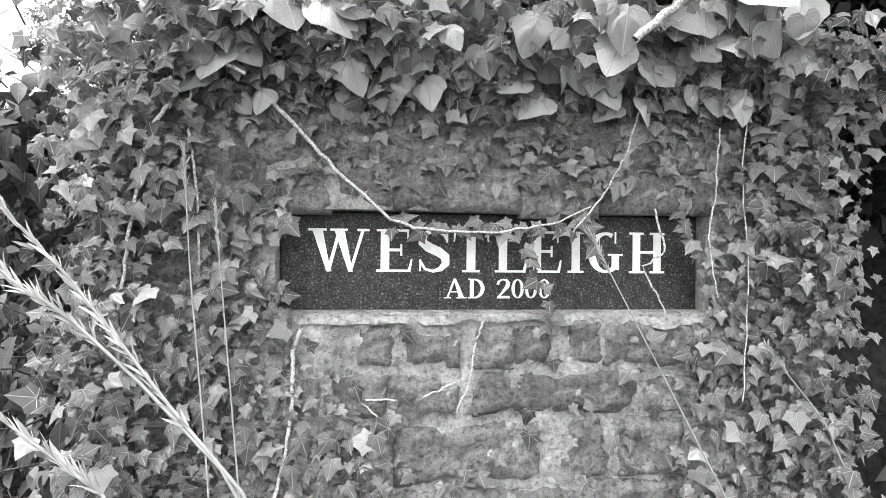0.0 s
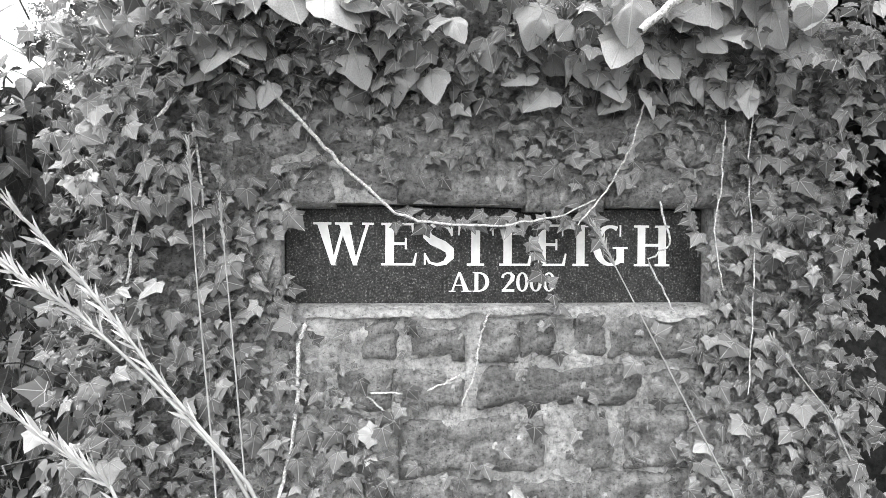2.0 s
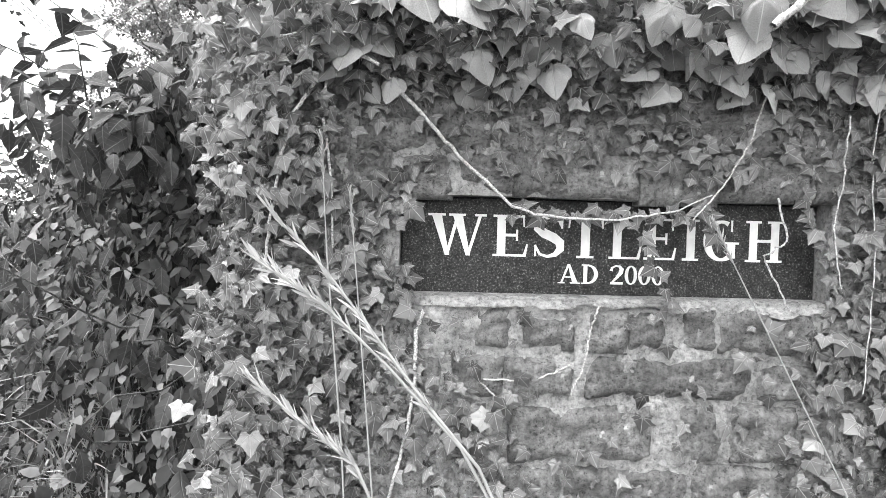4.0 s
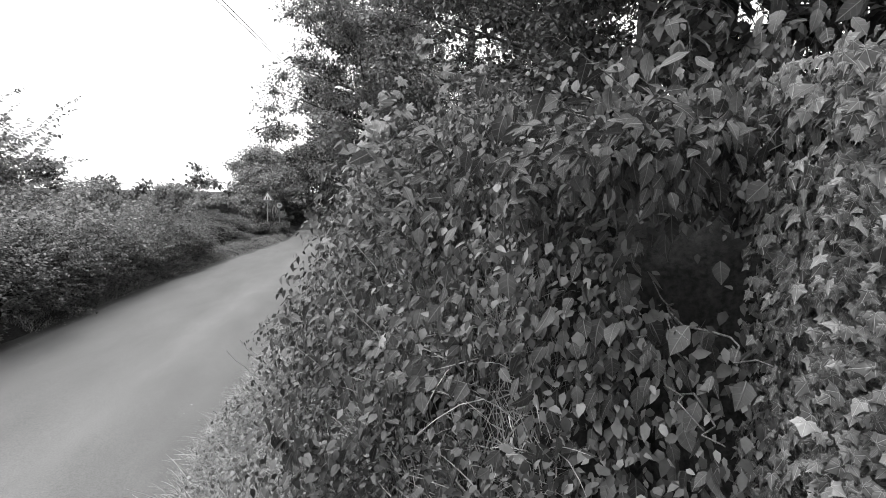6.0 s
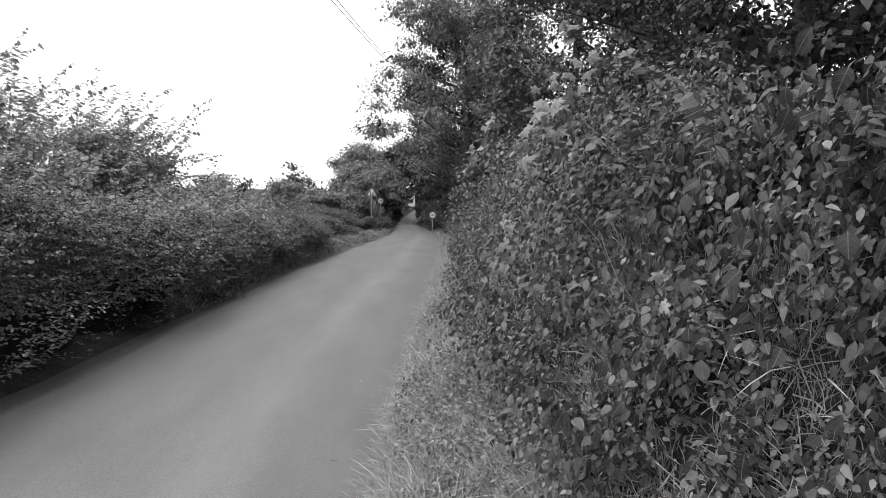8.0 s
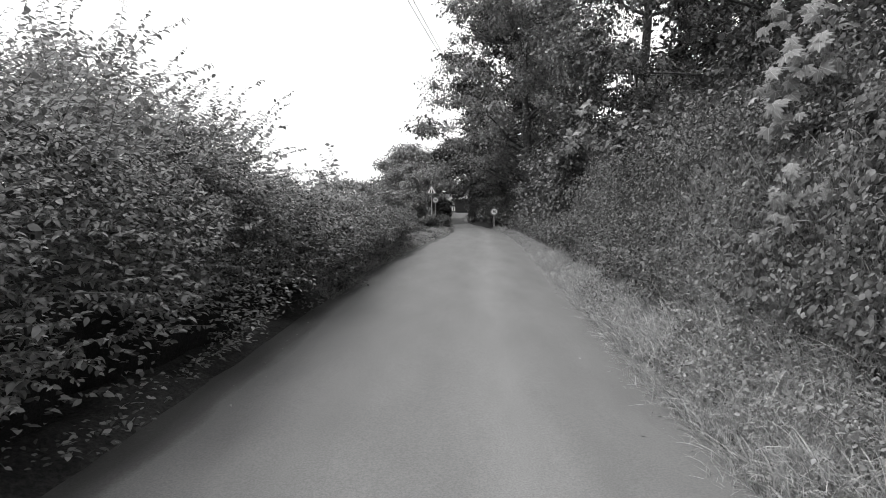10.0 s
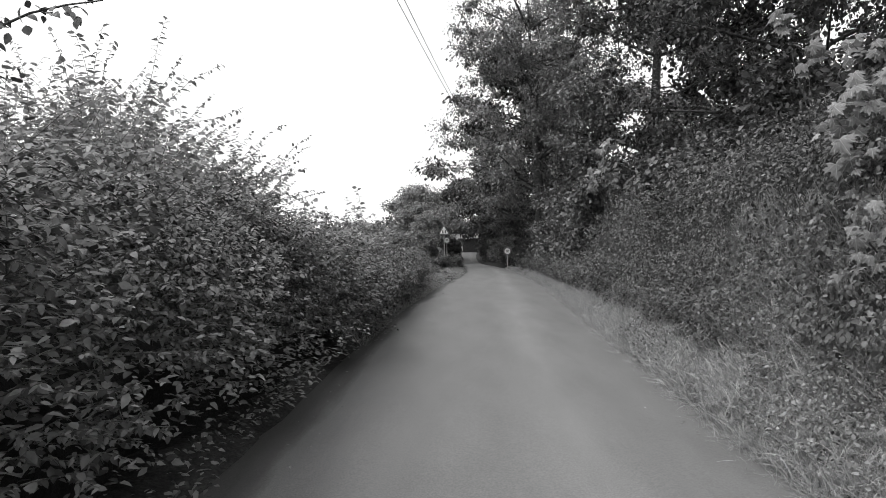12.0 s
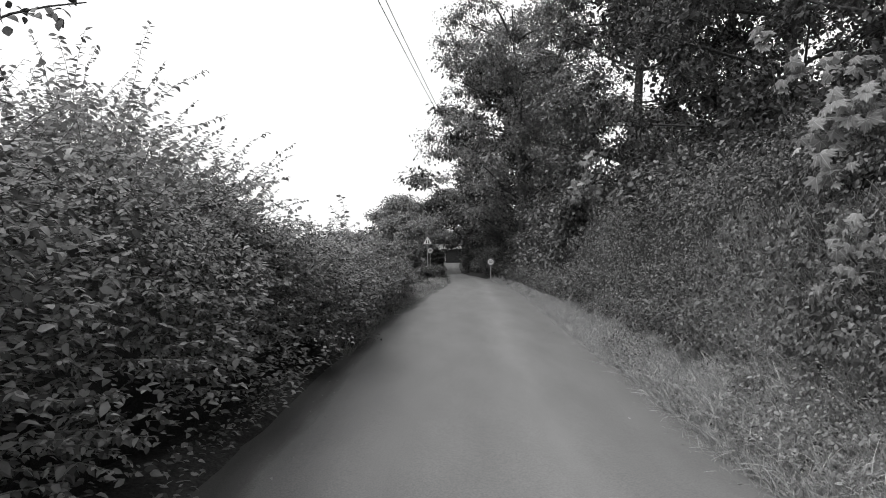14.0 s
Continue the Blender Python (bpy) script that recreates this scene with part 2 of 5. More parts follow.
# soil tone lowered so that gaps in the growth read as deep shade
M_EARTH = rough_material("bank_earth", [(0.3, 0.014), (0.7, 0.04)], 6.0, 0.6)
def masonry(name, base, blotch, lichen, pits, random):
    """Weathered stone or mortar: broad blotches, grit, pale lichen spots and dark pits."""
    m, nodes, links, bsdf = material(name)
    r1 = ramp(nodes, [(0.3, base * (1 - blotch)), (0.5, base), (0.72, base * (1 + blotch))])
    links.new(noise_tex(nodes, links, 17, 8, rough=0.7).outputs[0], r1.inputs[0])
    mid = noise_tex(nodes, links, 95, 6, rough=0.75)
    r2 = ramp(nodes, [(0.35, 0.45), (0.5, 1.0), (0.66, 1.45)])
    links.new(mid.outputs[0], r2.inputs[0])
    col = multiply(nodes, links, r1.outputs[0], r2.outputs[0])
    oi = nodes.new("ShaderNodeObjectInfo")
    r3 = ramp(nodes, [(0.0, 1 - random), (1.0, 1 + random)])
    links.new(oi.outputs["Random"], r3.inputs[0])
    col = multiply(nodes, links, col, r3.outputs[0])
    spots = ramp(nodes, [(lichen, 0.0), (lichen + 0.05, 0.75)])
    links.new(noise_tex(nodes, links, 38, 5, rough=0.55).outputs[0], spots.inputs[0])
    lm = nodes.new("ShaderNodeMix")
    lm.data_type = "RGBA"
    links.new(spots.outputs[0], lm.inputs[0])
    links.new(col, lm.inputs[6])
    lm.inputs[7].default_value = grey(0.6)
    vor = nodes.new("ShaderNodeTexVoronoi")
    vor.inputs["Scale"].default_value = 120
    tc = nodes.new("ShaderNodeTexCoord")
    links.new(tc.outputs["Object"], vor.inputs["Vector"])
    hole = ramp(nodes, [(pits * 0.5, 0.35), (pits, 1.0)])
    links.new(vor.outputs["Distance"], hole.inputs[0])
    links.new(multiply(nodes, links, lm.outputs[2], hole.outputs[0]), bsdf.inputs["Base Color"])
    bsdf.inputs["Roughness"].default_value = 0.92
    bsdf.inputs["Specular IOR Level"].default_value = 0.2
    b = nodes.new("ShaderNodeBump")
    b.inputs["Strength"].default_value, b.inputs["Distance"].default_value = 1.0, 0.012
    links.new(multiply(nodes, links, mid.outputs[0], hole.outputs[0]), b.inputs["Height"])
    links.new(b.outputs[0], bsdf.inputs["Normal"])
    return m


M_STONE = masonry("weathered_stone", 0.21, 0.5, 0.66, 0.2, 0.22)
M_MORTAR = masonry("lime_mortar", 0.4, 0.25, 0.68, 0.16, 0.0)
M_SLATE = rough_material("dark_granite", [(0.4, 0.015), (0.56, 0.045), (0.68, 0.22)], 260.0, 0.05, second=60, rough=0.5)
M_LETTER = plain("white_letter_paint", 0.85, 0.5)
M_BARK = rough_material("tree_bark", [(0.3, 0.04), (0.7, 0.12)], 12.0, 0.8)
M_STEM = rough_material("ivy_stem", [(0.3, 0.4), (0.7, 0.68)], 40.0, 0.4)
M_TWIG = rough_material("hedge_twig", [(0.3, 0.06), (0.7, 0.2)], 30.0, 0.4)
# near-black: shade between the hedge leaves is put into this colour
M_CORE = rough_material("hedge_gap_shade", [(0.3, 0.006), (0.7, 0.015)], 8.0, 0.9)
M_IVY = leaf_material("ivy_leaf", 0.045, 0.22, 0.32, 0.08, veined="palm", gloss=0.45)
# paler than the other ivy: sky light on the top leaves, painted in
M_IVY_BIG = leaf_material("old_ivy_leaf", 0.22, 0.42, 0.34, 0.12, single=True, veined="palm")
M_IVY_ONE = leaf_material("young_ivy_leaf", 0.07, 0.22, 0.32, 0.08, single=True, veined="palm")
M_SHRUB = leaf_material("dogwood_leaf", 0.035, 0.11, 0.4, 0.15, veined=True)
M_BRAMBLE = leaf_material("bramble_leaf", 0.05, 0.21, 0.42, 0.12)
M_HEDGE = leaf_material("hedge_leaf", 0.025, 0.21, 0.4, 0.12)
M_TREE = leaf_material("tree_leaf", 0.14, 0.36, 0.45, 0.25)
M_HAZEL = leaf_material("hazel_leaf", 0.14, 0.36, 0.42, 0.3)
M_DARKTREE = leaf_material("dark_tree_leaf", 0.035, 0.13, 0.45, 0.15)
# leaf tone lowered: deep shade behind the pillar is put into this colour
M_LAUREL_SHADE = leaf_material("shaded_evergreen_leaf", 0.025, 0.07, 0.4, 0.1)
M_GRASS = leaf_material("verge_grass", 0.26, 0.56, 0.5, 0.25)
M_DRY = leaf_material("dry_grass", 0.34, 0.6, 0.7, 0.3)
M_WEED = leaf_material("verge_weed_leaf", 0.1, 0.3, 0.45, 0.15)
M_METAL = plain("galvanised_post", 0.3, 0.5)
M_SIGNWHITE = plain("sign_white", 0.75, 0.4)
M_SIGNRED = plain("sign_border", 0.16, 0.4)
M_SIGNBLACK = plain("sign_black", 0.02, 0.5)


# ---- the plan: road, bank, pillar ----
def road_edges(y):
    """Left and right edge of the lane at y."""
    y = np.asarray(y, float)
    left = np.interp(y, [-40, -6, 4, 7, 12, 17, 23, 28, 33, 40, 60], [-2.2, -1.7, -1.32, -1.15, -0.88, -0.25, 0.65, 0.9, 0.85, 0.9, 1.5])
    right = np.interp(y, [-40, -6, 4, 7, 12, 17, 23, 28, 33, 40, 60], [1.0, 1.45, 1.88, 2.1, 2.42, 2.72, 2.8, 2.5, 1.75, 1.9, 3.0])
    return left, right


YAW = radians(-22)
PU = np.array([math.cos(YAW), math.sin(YAW), 0.0])
PN = np.array([-math.sin(YAW), math.cos(YAW), 0.0])
PLAQUE = np.array([4.546, 0.061, 1.838])          # middle of the plaque's face


def crest(y):
    return np.interp(y, [-3, 1.2, 4, 9, 14, 20, 26, 40], [1.95, 2.0, 2.45, 2.25, 2.0, 1.6, 1.2, 1.0])


def setback(y):
    """How far the bank stands back from the lane beside the pillar."""
    return np.interp(y, [-1, 0.5, 2, 3.8], [0.75, 0.6, 0.2, 0.0])


def ground_z(x, y, hollow=True):
    x, y = np.asarray(x, float), np.asarray(y, float)
    l, r = road_edges(y)
    d = x - r - setback(y)
    behind = (x - PLAQUE[0]) * PN[0] + (y - PLAQUE[1]) * PN[1]
    face = np.interp(d, [0, 0.35, 0.8, 1.15, 1.45, 1.9, 2.6, 40], [0, 0.12, 0.4, 1.0, 0.8 * 2.6, 0.95 * 2.6, 2.6, 3.4]) / 2.6 * crest(y)
    drive = 0.47 * smooth(0.2, 2.2, x - r)
    k = smooth(0.12, 0.75, behind)
    right = drive * (1 - k) + face * k
    e = l - x
    left = np.interp(e, [0, 0.3, 1.0, 3.0, 60], [0, 0.1, 0.25, 0.3, -1.5])
    right = np.where(d > 0, right, drive * (1 - k))
    right = right + k * 0.3 * smooth(0, 1.0, x - r) * smooth(0.45, 0.0, np.maximum(d, 0))
    d = x - r
    z = np.where(d > 0, right, np.where(e > 0, left, 0.0))
    far = np.hypot(x, y)
    z = z * (1 - smooth(60, 200, far))
    rough = 0.03 * wobble(x, y, 0.35) + 0.02 * wobble(x + 9, y + 4, 0.13)
    off_road = np.clip(np.maximum(d, e) / 0.3, 0, 1)
    if hollow:
        z = z - 1.0 * np.exp(-((x - 3.95) / 0.32) ** 2 - ((y - 0.85) / 0.3) ** 2)
    return z + rough * off_road - 0.03 * (1 - off_road)


def axis_steps(near, step, far, grow=1.25):
    """Coordinates: fine within near, then growing out to far."""
    out = list(np.arange(0, near, step))
    while out[-1] < far:
        out.append(out[-1] + max(step, (out[-1] - near) * (grow - 1) + step))
    return np.array(out)


ax = axis_steps(7.5, 0.14, 2200)
xs = np.concatenate([1.5 - ax[::-1], 1.5 + ax[1:]])
ay = axis_steps(12, 0.16, 2200)
ys = np.concatenate([6 - ay[::-1], 6 + ay[1:]])
gx, gy = np.meshgrid(xs, ys)
gv = np.stack([gx, gy, ground_z(gx, gy)], -1).reshape(-1, 3)
w = len(xs)
i = (np.arange(len(ys) - 1)[:, None] * w + np.arange(w - 1)[None]).ravel()
gf = np.concatenate([np.stack([i, i + 1, i + w + 1], 1), np.stack([i, i + w + 1, i + w], 1)])
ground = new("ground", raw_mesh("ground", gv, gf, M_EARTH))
tagged(ground, "earth bank and verges along a country lane", "ground", kind="structure")

# the lane: crowned asphalt with worn wheel tracks
M_ROAD, nodes, links, bsdf = material("worn_asphalt")
uvn = nodes.new("ShaderNodeUVMap")
sep = nodes.new("ShaderNodeSeparateXYZ")
links.new(uvn.outputs[0], sep.inputs[0])
big = noise_tex(nodes, links, 1.6, 6, stretch=(1, 0.16, 1))
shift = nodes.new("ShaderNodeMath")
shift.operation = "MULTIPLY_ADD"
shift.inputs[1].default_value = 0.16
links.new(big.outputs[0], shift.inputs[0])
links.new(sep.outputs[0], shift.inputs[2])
# first stops darken the left edge: painted hedge shade together with damp
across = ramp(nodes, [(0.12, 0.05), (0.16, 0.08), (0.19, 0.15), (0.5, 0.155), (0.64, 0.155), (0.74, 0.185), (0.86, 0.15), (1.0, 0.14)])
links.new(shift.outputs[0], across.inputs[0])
fine = noise_tex(nodes, links, 90, 6)
fr = ramp(nodes, [(0.35, 0.82), (0.65, 1.15)])
links.new(fine.outputs[0], fr.inputs[0])
patch = noise_tex(nodes, links, 2.2, 6, stretch=(1, 0.3, 1))
pr = ramp(nodes, [(0.3, 0.88), (0.7, 1.1)])
links.new(patch.outputs[0], pr.inputs[0])
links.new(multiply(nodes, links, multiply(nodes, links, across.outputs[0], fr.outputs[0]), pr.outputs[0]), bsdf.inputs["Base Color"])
bsdf.inputs["Roughness"].default_value = 0.85
bsdf.inputs["Specular IOR Level"].default_value = 0.3
bmp = nodes.new("ShaderNodeBump")
bmp.inputs["Strength"].default_value, bmp.inputs["Distance"].default_value = 0.35, 0.01
links.new(fine.outputs[0], bmp.inputs["Height"])
links.new(bmp.outputs[0], bsdf.inputs["Normal"])

ry = np.concatenate([np.arange(-40, -4, 1.0), np.arange(-4, 45, 0.25), np.arange(45, 60.1, 1.0)])
rl, rr = road_edges(ry)
ker = np.ones(9) / 9
rl = np.convolve(np.pad(rl, 4, "edge"), ker, "valid") - 0.12 + 0.05 * wobble(ry, ry * 0, 0.8)
rr = np.convolve(np.pad(rr, 4, "edge"), ker, "valid") + 0.12 + 0.05 * wobble(ry, ry * 0 + 20, 0.8)
us = np.linspace(0, 1, 13)
rv = np.stack([rl[:, None] + (rr - rl)[:, None] * us, np.repeat(ry[:, None], 13, 1), 0.012 + 0.05 * (1 - (2 * us - 1) ** 2)[None] + 0 * ry[:, None]], -1)
i = (np.arange(len(ry) - 1)[:, None] * 13 + np.arange(12)[None]).ravel()
rf = np.concatenate([np.stack([i, i + 1, i + 14], 1), np.stack([i, i + 14, i + 13], 1)])
road_me = raw_mesh("road", rv, rf, M_ROAD)
uv = road_me.uv_layers.new(name="UVMap")
uvs = np.stack([np.repeat(us[None], len(ry), 0), np.repeat(ry[:, None] * 0.1, 13, 1)], -1).reshape(-1, 2)
uv.data.foreach_set("uv", uvs[rf.ravel()].astype(np.float32).ravel())
road = tagged(new("road", road_me), "narrow worn grey asphalt country lane", "road", kind="structure")

# ---- the gate pillar with its plaque ----
pillar = tagged(new("gate_pillar"), "rubble stone gate pillar with wide pale mortar joints", "pillar")
pillar.matrix_world = Matrix.Translation(PLAQUE) @ pose(0, 0, 0, 0, 0, -22)
# local: x along the face, y into the wall, z up from the plaque's middle
U0, U1, ZT, ZB = -0.62, 0.64, 0.46, -1.5
HX, HZ, FRONT = 0.40, 0.093, -0.045


def block(bm, x0, x1, y0, y1, z0, z1):
    vs = [bm.verts.new((x, y, z)) for z in (z0, z1) for y in (y0, y1) for x in (x0, x1)]
    for f in ((0, 2, 3, 1), (4, 5, 7, 6), (0, 1, 5, 4), (2, 6, 7, 3), (0, 4, 6, 2), (1, 3, 7, 5)):
        bm.faces.new([vs[k] for k in f])
    return vs


bm = bmesh.new()
block(bm, U0, -HX, FRONT + 0.012, 0.5, -HZ, HZ)
block(bm, HX, U1, FRONT + 0.012, 0.5, -HZ, HZ)
block(bm, U0, U1, FRONT + 0.012, 0.5, HZ, ZT)
block(bm, U0, U1, FRONT + 0.012, 0.5, ZB, -HZ)
block(bm, -HX, HX, 0.02, 0.5, -HZ, HZ)
part("mortar_core", bm, M_MORTAR, pillar, "pale lime mortar")

plaque = tagged(new("name_plaque"), "dark speckled granite plaque with white serif lettering", "sign")
plaque.matrix_world = pillar.matrix_world.copy()
bm = bmesh.new()
block(bm, -HX + 0.002, HX - 0.002, 0.0, 0.019, -HZ + 0.002, HZ - 0.002)
bmesh.ops.bevel(bm, geom=bm.edges[:], offset=0.002, segments=1, affect="EDGES")
part("slab", bm, M_SLATE, plaque)


# ---- foliage on the bank beside the lane ----
def bank_leaves(template, n, y0, y1, d0, d1, size, lift, droop=0.5, gaps=0.0, upward=0.8):
    y = rng.uniform(y0, y1, n)
    d = rng.uniform(d0, d1, n)
    k = wobble(y, d, 0.11) + 0.8 * wobble(y + 5, d, 0.26) > gaps + 0.35 * rng.normal(size=n) - 1.1
    y, d = y[k], d[k]
    n = len(y)
    x = road_edges(y)[1] + setback(y) + d
    z = ground_z(x, y, False)
    e = 0.08
    nx = -(ground_z(x + e, y, False) - ground_z(x - e, y, False)) / (2 * e)
    ny = -(ground_z(x, y + e, False) - ground_z(x, y - e, False)) / (2 * e)
    nrm = unit(np.stack([nx, ny, np.ones(n)], -1))
    swell = np.clip(0.5 * wobble(y, d, 0.45) + 0.45 * wobble(y, d + 3, 0.13), -0.75, 0.9)
    out = rng.uniform(0, 1, n) ** 0.9 * lift * (1 + swell)
    p = np.stack([x, y, z], -1) + nrm * out[:, None]
    h0, h1 = np.array([4.0, 0.85, 1.8]), np.array([3.5, 0.1, 1.84])
    along = np.clip((p - h0) @ (h1 - h0) / ((h1 - h0) @ (h1 - h0)), 0, 1)
    off = (p - h0 - along[:, None] * (h1 - h0)) / np.array([0.27, 0.27, 0.2])
    hollow = np.linalg.norm(off, axis=1) < 1 + 0.18 * rng.normal(size=n)
    hollow &= rng.uniform(0, 1, n) > 0.04
    p, nrm = p[~hollow], nrm[~hollow]
    n = len(p)
    tips = nrm * 0.45 + rng.normal(size=(n, 3)) * 0.55 + np.array([0, 0, -droop])
    face = nrm * 0.45 + np.array([-0.1, -0.1, upward]) + rng.normal(size=(n, 3)) * 0.42
    return leaves(template, p, tips, face, size * rng.uniform(0.5, 1.35, n))


bank = tagged(new("bank_hedge"), "dense bramble and dogwood growth on the bank beside the lane", "hedge", kind="stuff")
part("bramble_leaves", raw_mesh("bramble_leaves", *bank_leaves(SMALL, 58000, 0.3, 5.0, 0.9, 2.5, 0.044, 0.34, 1.0, 0.35, 0.4), M_BRAMBLE), None, bank)
part("bindweed_leaves", raw_mesh("bindweed_leaves", *bank_leaves(SMALL, 70000, 4.5, 12, 0.55, 2.6, 0.04, 0.36, 0.6, 0.3), M_BRAMBLE), None, bank)
part("dogwood_leaves", raw_mesh("dogwood_leaves", *bank_leaves(OVATE, 7500, 0.3, 2.4, 1.0, 3.0, 0.07, 0.42, 1.7, 0.35, 0.25), M_SHRUB, veins=OVATE), None, bank)
part("broad_leaves", raw_mesh("broad_leaves", *bank_leaves(OVATE, 2500, 2.6, 7.0, 0.9, 2.6, 0.055, 0.36, 1.3, 0.5, 0.3), M_SHRUB, veins=OVATE), None, bank)
part("far_leaves", raw_mesh("far_leaves", *bank_leaves(TINY, 62000, 11, 34, 0.55, 2.9, 0.06, 0.4, 0.5, 0.3), M_BRAMBLE), None, bank)


# ---- hedge along the other side ----
def hedge_profile(y):
    """Distance of the face behind the road edge, and height of the top."""
    top = np.interp(y, [-8, 3, 8, 12, 16, 20, 26, 30], [1.8, 1.7, 1.35, 1.15, 1.0, 0.92, 0.95, 0.8])
    return top


def hedge_leaves(template, n, y0, y1, size, thick):
    y = rng.uniform(y0, y1, n)
    s = rng.uniform(0, 1, n)
    l = road_edges(y)[0]
    top = hedge_profile(y) * (1 + 0.13 * wobble(y, y * 0, 0.9))
    a = np.clip(s / 0.55, 0, 1)
    b = np.clip((s - 0.55) / 0.45, 0, 1)
    l = l - np.interp(y, [11, 18, 26], [0, 0.45, 1.2])
    near = 1 - smooth(7, 11, y)
    lean_out = near * (-0.12 + 0.36 * np.sin(a * 2.3) - 0.1 * a ** 3) + (1 - near) * (-0.05 - 0.8 * a ** 1.4)
    x = l + lean_out - 1.9 * b + 0.2 * wobble(y, s * 4, 0.5)
    z = 0.08 + (top - 0.08) * a ** 0.9 + 0.5 * b * rng.uniform(0, 1, n)
    nrm = unit(np.stack([1 - 0.9 * b, rng.normal(size=n) * 0.2, 0.35 + b], -1))
    p = np.stack([x, y, z], -1) - nrm * (rng.uniform(0, 1, n) ** 1.5 * thick)[:, None]
    k = wobble(y * 1.0, z * 2.2, 0.2) + 0.5 * wobble(y + 7, z * 2, 0.45) > 0.4 * rng.normal(size=n) - 0.2
    k &= rng.uniform(0, 1, n) < np.where(y < 9, 0.42 + 0.58 * smooth(0.25, 1.1, z), 1.0)
    p, nrm = p[k], nrm[k]
    n = len(p)
    tips = nrm * 0.7 + rng.normal(size=(n, 3)) * np.array([0.6, 0.7, 0.25]) + np.array([0, 0, -0.2])
    face = nrm * 0.15 + np.array([0.1, -0.12, 1.0]) + rng.normal(size=(n, 3)) * 0.3
    return leaves(template, p, tips, face, size * rng.uniform(0.6, 1.3, n))


hedge = tagged(new("roadside_hedge"), "overgrown bramble and hazel hedge along the lane", "hedge", kind="stuff")
part("near_leaves", raw_mesh("near_leaves", *hedge_leaves(SMALL, 46000, -2, 9, 0.046, 0.5), M_HEDGE), None, hedge)
part("far_leaves", raw_mesh("far_leaves", *hedge_leaves(TINY, 95000, 8, 26, 0.052, 0.4), M_HEDGE), None, hedge)
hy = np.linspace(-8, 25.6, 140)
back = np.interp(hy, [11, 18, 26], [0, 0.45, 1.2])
# dark sheet added inside the hedge, standing in for its shaded gaps
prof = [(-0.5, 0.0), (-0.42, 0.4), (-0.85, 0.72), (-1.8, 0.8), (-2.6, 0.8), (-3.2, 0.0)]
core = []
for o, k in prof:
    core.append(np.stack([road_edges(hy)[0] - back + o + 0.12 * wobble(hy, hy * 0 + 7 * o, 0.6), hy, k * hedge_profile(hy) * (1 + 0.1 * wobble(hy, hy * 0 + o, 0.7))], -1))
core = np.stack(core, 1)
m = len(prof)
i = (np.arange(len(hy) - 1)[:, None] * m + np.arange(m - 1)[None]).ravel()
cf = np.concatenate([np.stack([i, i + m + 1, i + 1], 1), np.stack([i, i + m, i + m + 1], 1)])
part("inner_shade_sheet", raw_mesh("inner_shade_sheet", core, cf, M_CORE), None, hedge)


# ---- trees ----
def clumps(centres, radii, n, size, template, flat=0.5, droop=0.3):
    """Leaves in ragged clumps round centres."""
    share = np.asarray(radii) ** 2.2
    k = rng.choice(len(centres), n, p=share / share.sum())
    v = unit(rng.normal(size=(n, 3)))
    rad = np.minimum(np.abs(rng.normal(size=n)) * 0.68, 1.2 - 0.3 * rng.uniform(0, 1, n))
    p = np.asarray(centres)[k] + v * (rad * np.asarray(radii)[k])[:, None] * np.array([1, 1, flat])
    tips = v * 0.7 + rng.normal(size=(n, 3)) * 0.6 + np.array([0, 0, -droop])
    face = np.array([0, 0, 1.0]) + v * 0.4 + rng.normal(size=(n, 3)) * 0.36
    return leaves(template, p, tips, face, size * rng.uniform(0.6, 1.3, n))


def make_tree(name, label, base, height, spread, n_limbs, n_clumps, n_leaves, leaf, mat, template=TINY, low=0.25, trunk_r=0.16, lean=(0, 0)):
    tree = tagged(new(name), label, "tree")
    tree.location = base
    top = np.array([lean[0], lean[1], height * 0.92])
    path = wander((0, 0, -0.3), top, 9, 0.05 * height / 8)
    part("trunk", raw_mesh("trunk", *tube(path, np.linspace(trunk_r, 0.03, 9), 8), M_BARK), None, tree)
    centres, limb_geo = [], []
    for q in range(n_limbs):
        f = low + (1 - low) * (q + rng.uniform(0, 1)) / n_limbs
        a0 = path[min(8, int(f * 8))]
        ang = q * 2.4 + rng.uniform(-0.4, 0.4)
        reach = spread * (1.05 - 0.75 * abs(f - 0.45) ** 1.0) * rng.uniform(0.7, 1.1)
        end = a0 + np.array([math.cos(ang) * reach, math.sin(ang) * reach, height * 0.14 * rng.uniform(0.2, 1.3)])
        lp = wander(a0, end, 6, 0.06)
        limb_geo.append(tube(lp, np.linspace(trunk_r * 0.3, 0.01, 6), 5))
        for _ in range(n_clumps):
            s = rng.uniform(0.35, 1.05)
            centres.append(lp[0] + (lp[-1] - lp[0]) * s + rng.normal(size=3) * spread * 0.15)
    for g in limb_geo:
        part("limb", raw_mesh("limb", *g, M_BARK), None, tree)
    radii = rng.uniform(0.08, 0.27, len(centres)) * spread
    crown = part("crown", raw_mesh("crown", *clumps(centres, radii, n_leaves, leaf, template), mat), None, tree)
    crown["kind"] = "stuff"
    return tree


M_MAPLE_ONE = leaf_material("maple_leaf_single", 0.16, 0.33, 0.45, 0.2, single=True, veined="palm")
make_tree("roadside_tree", "tall leafy ash tree overhanging the lane", (4.3, 27, 0.8), 12.5, 3.9, 34, 9, 62000, 0.13, M_TREE, low=0.12, trunk_r=0.25, lean=(-0.4, 0))
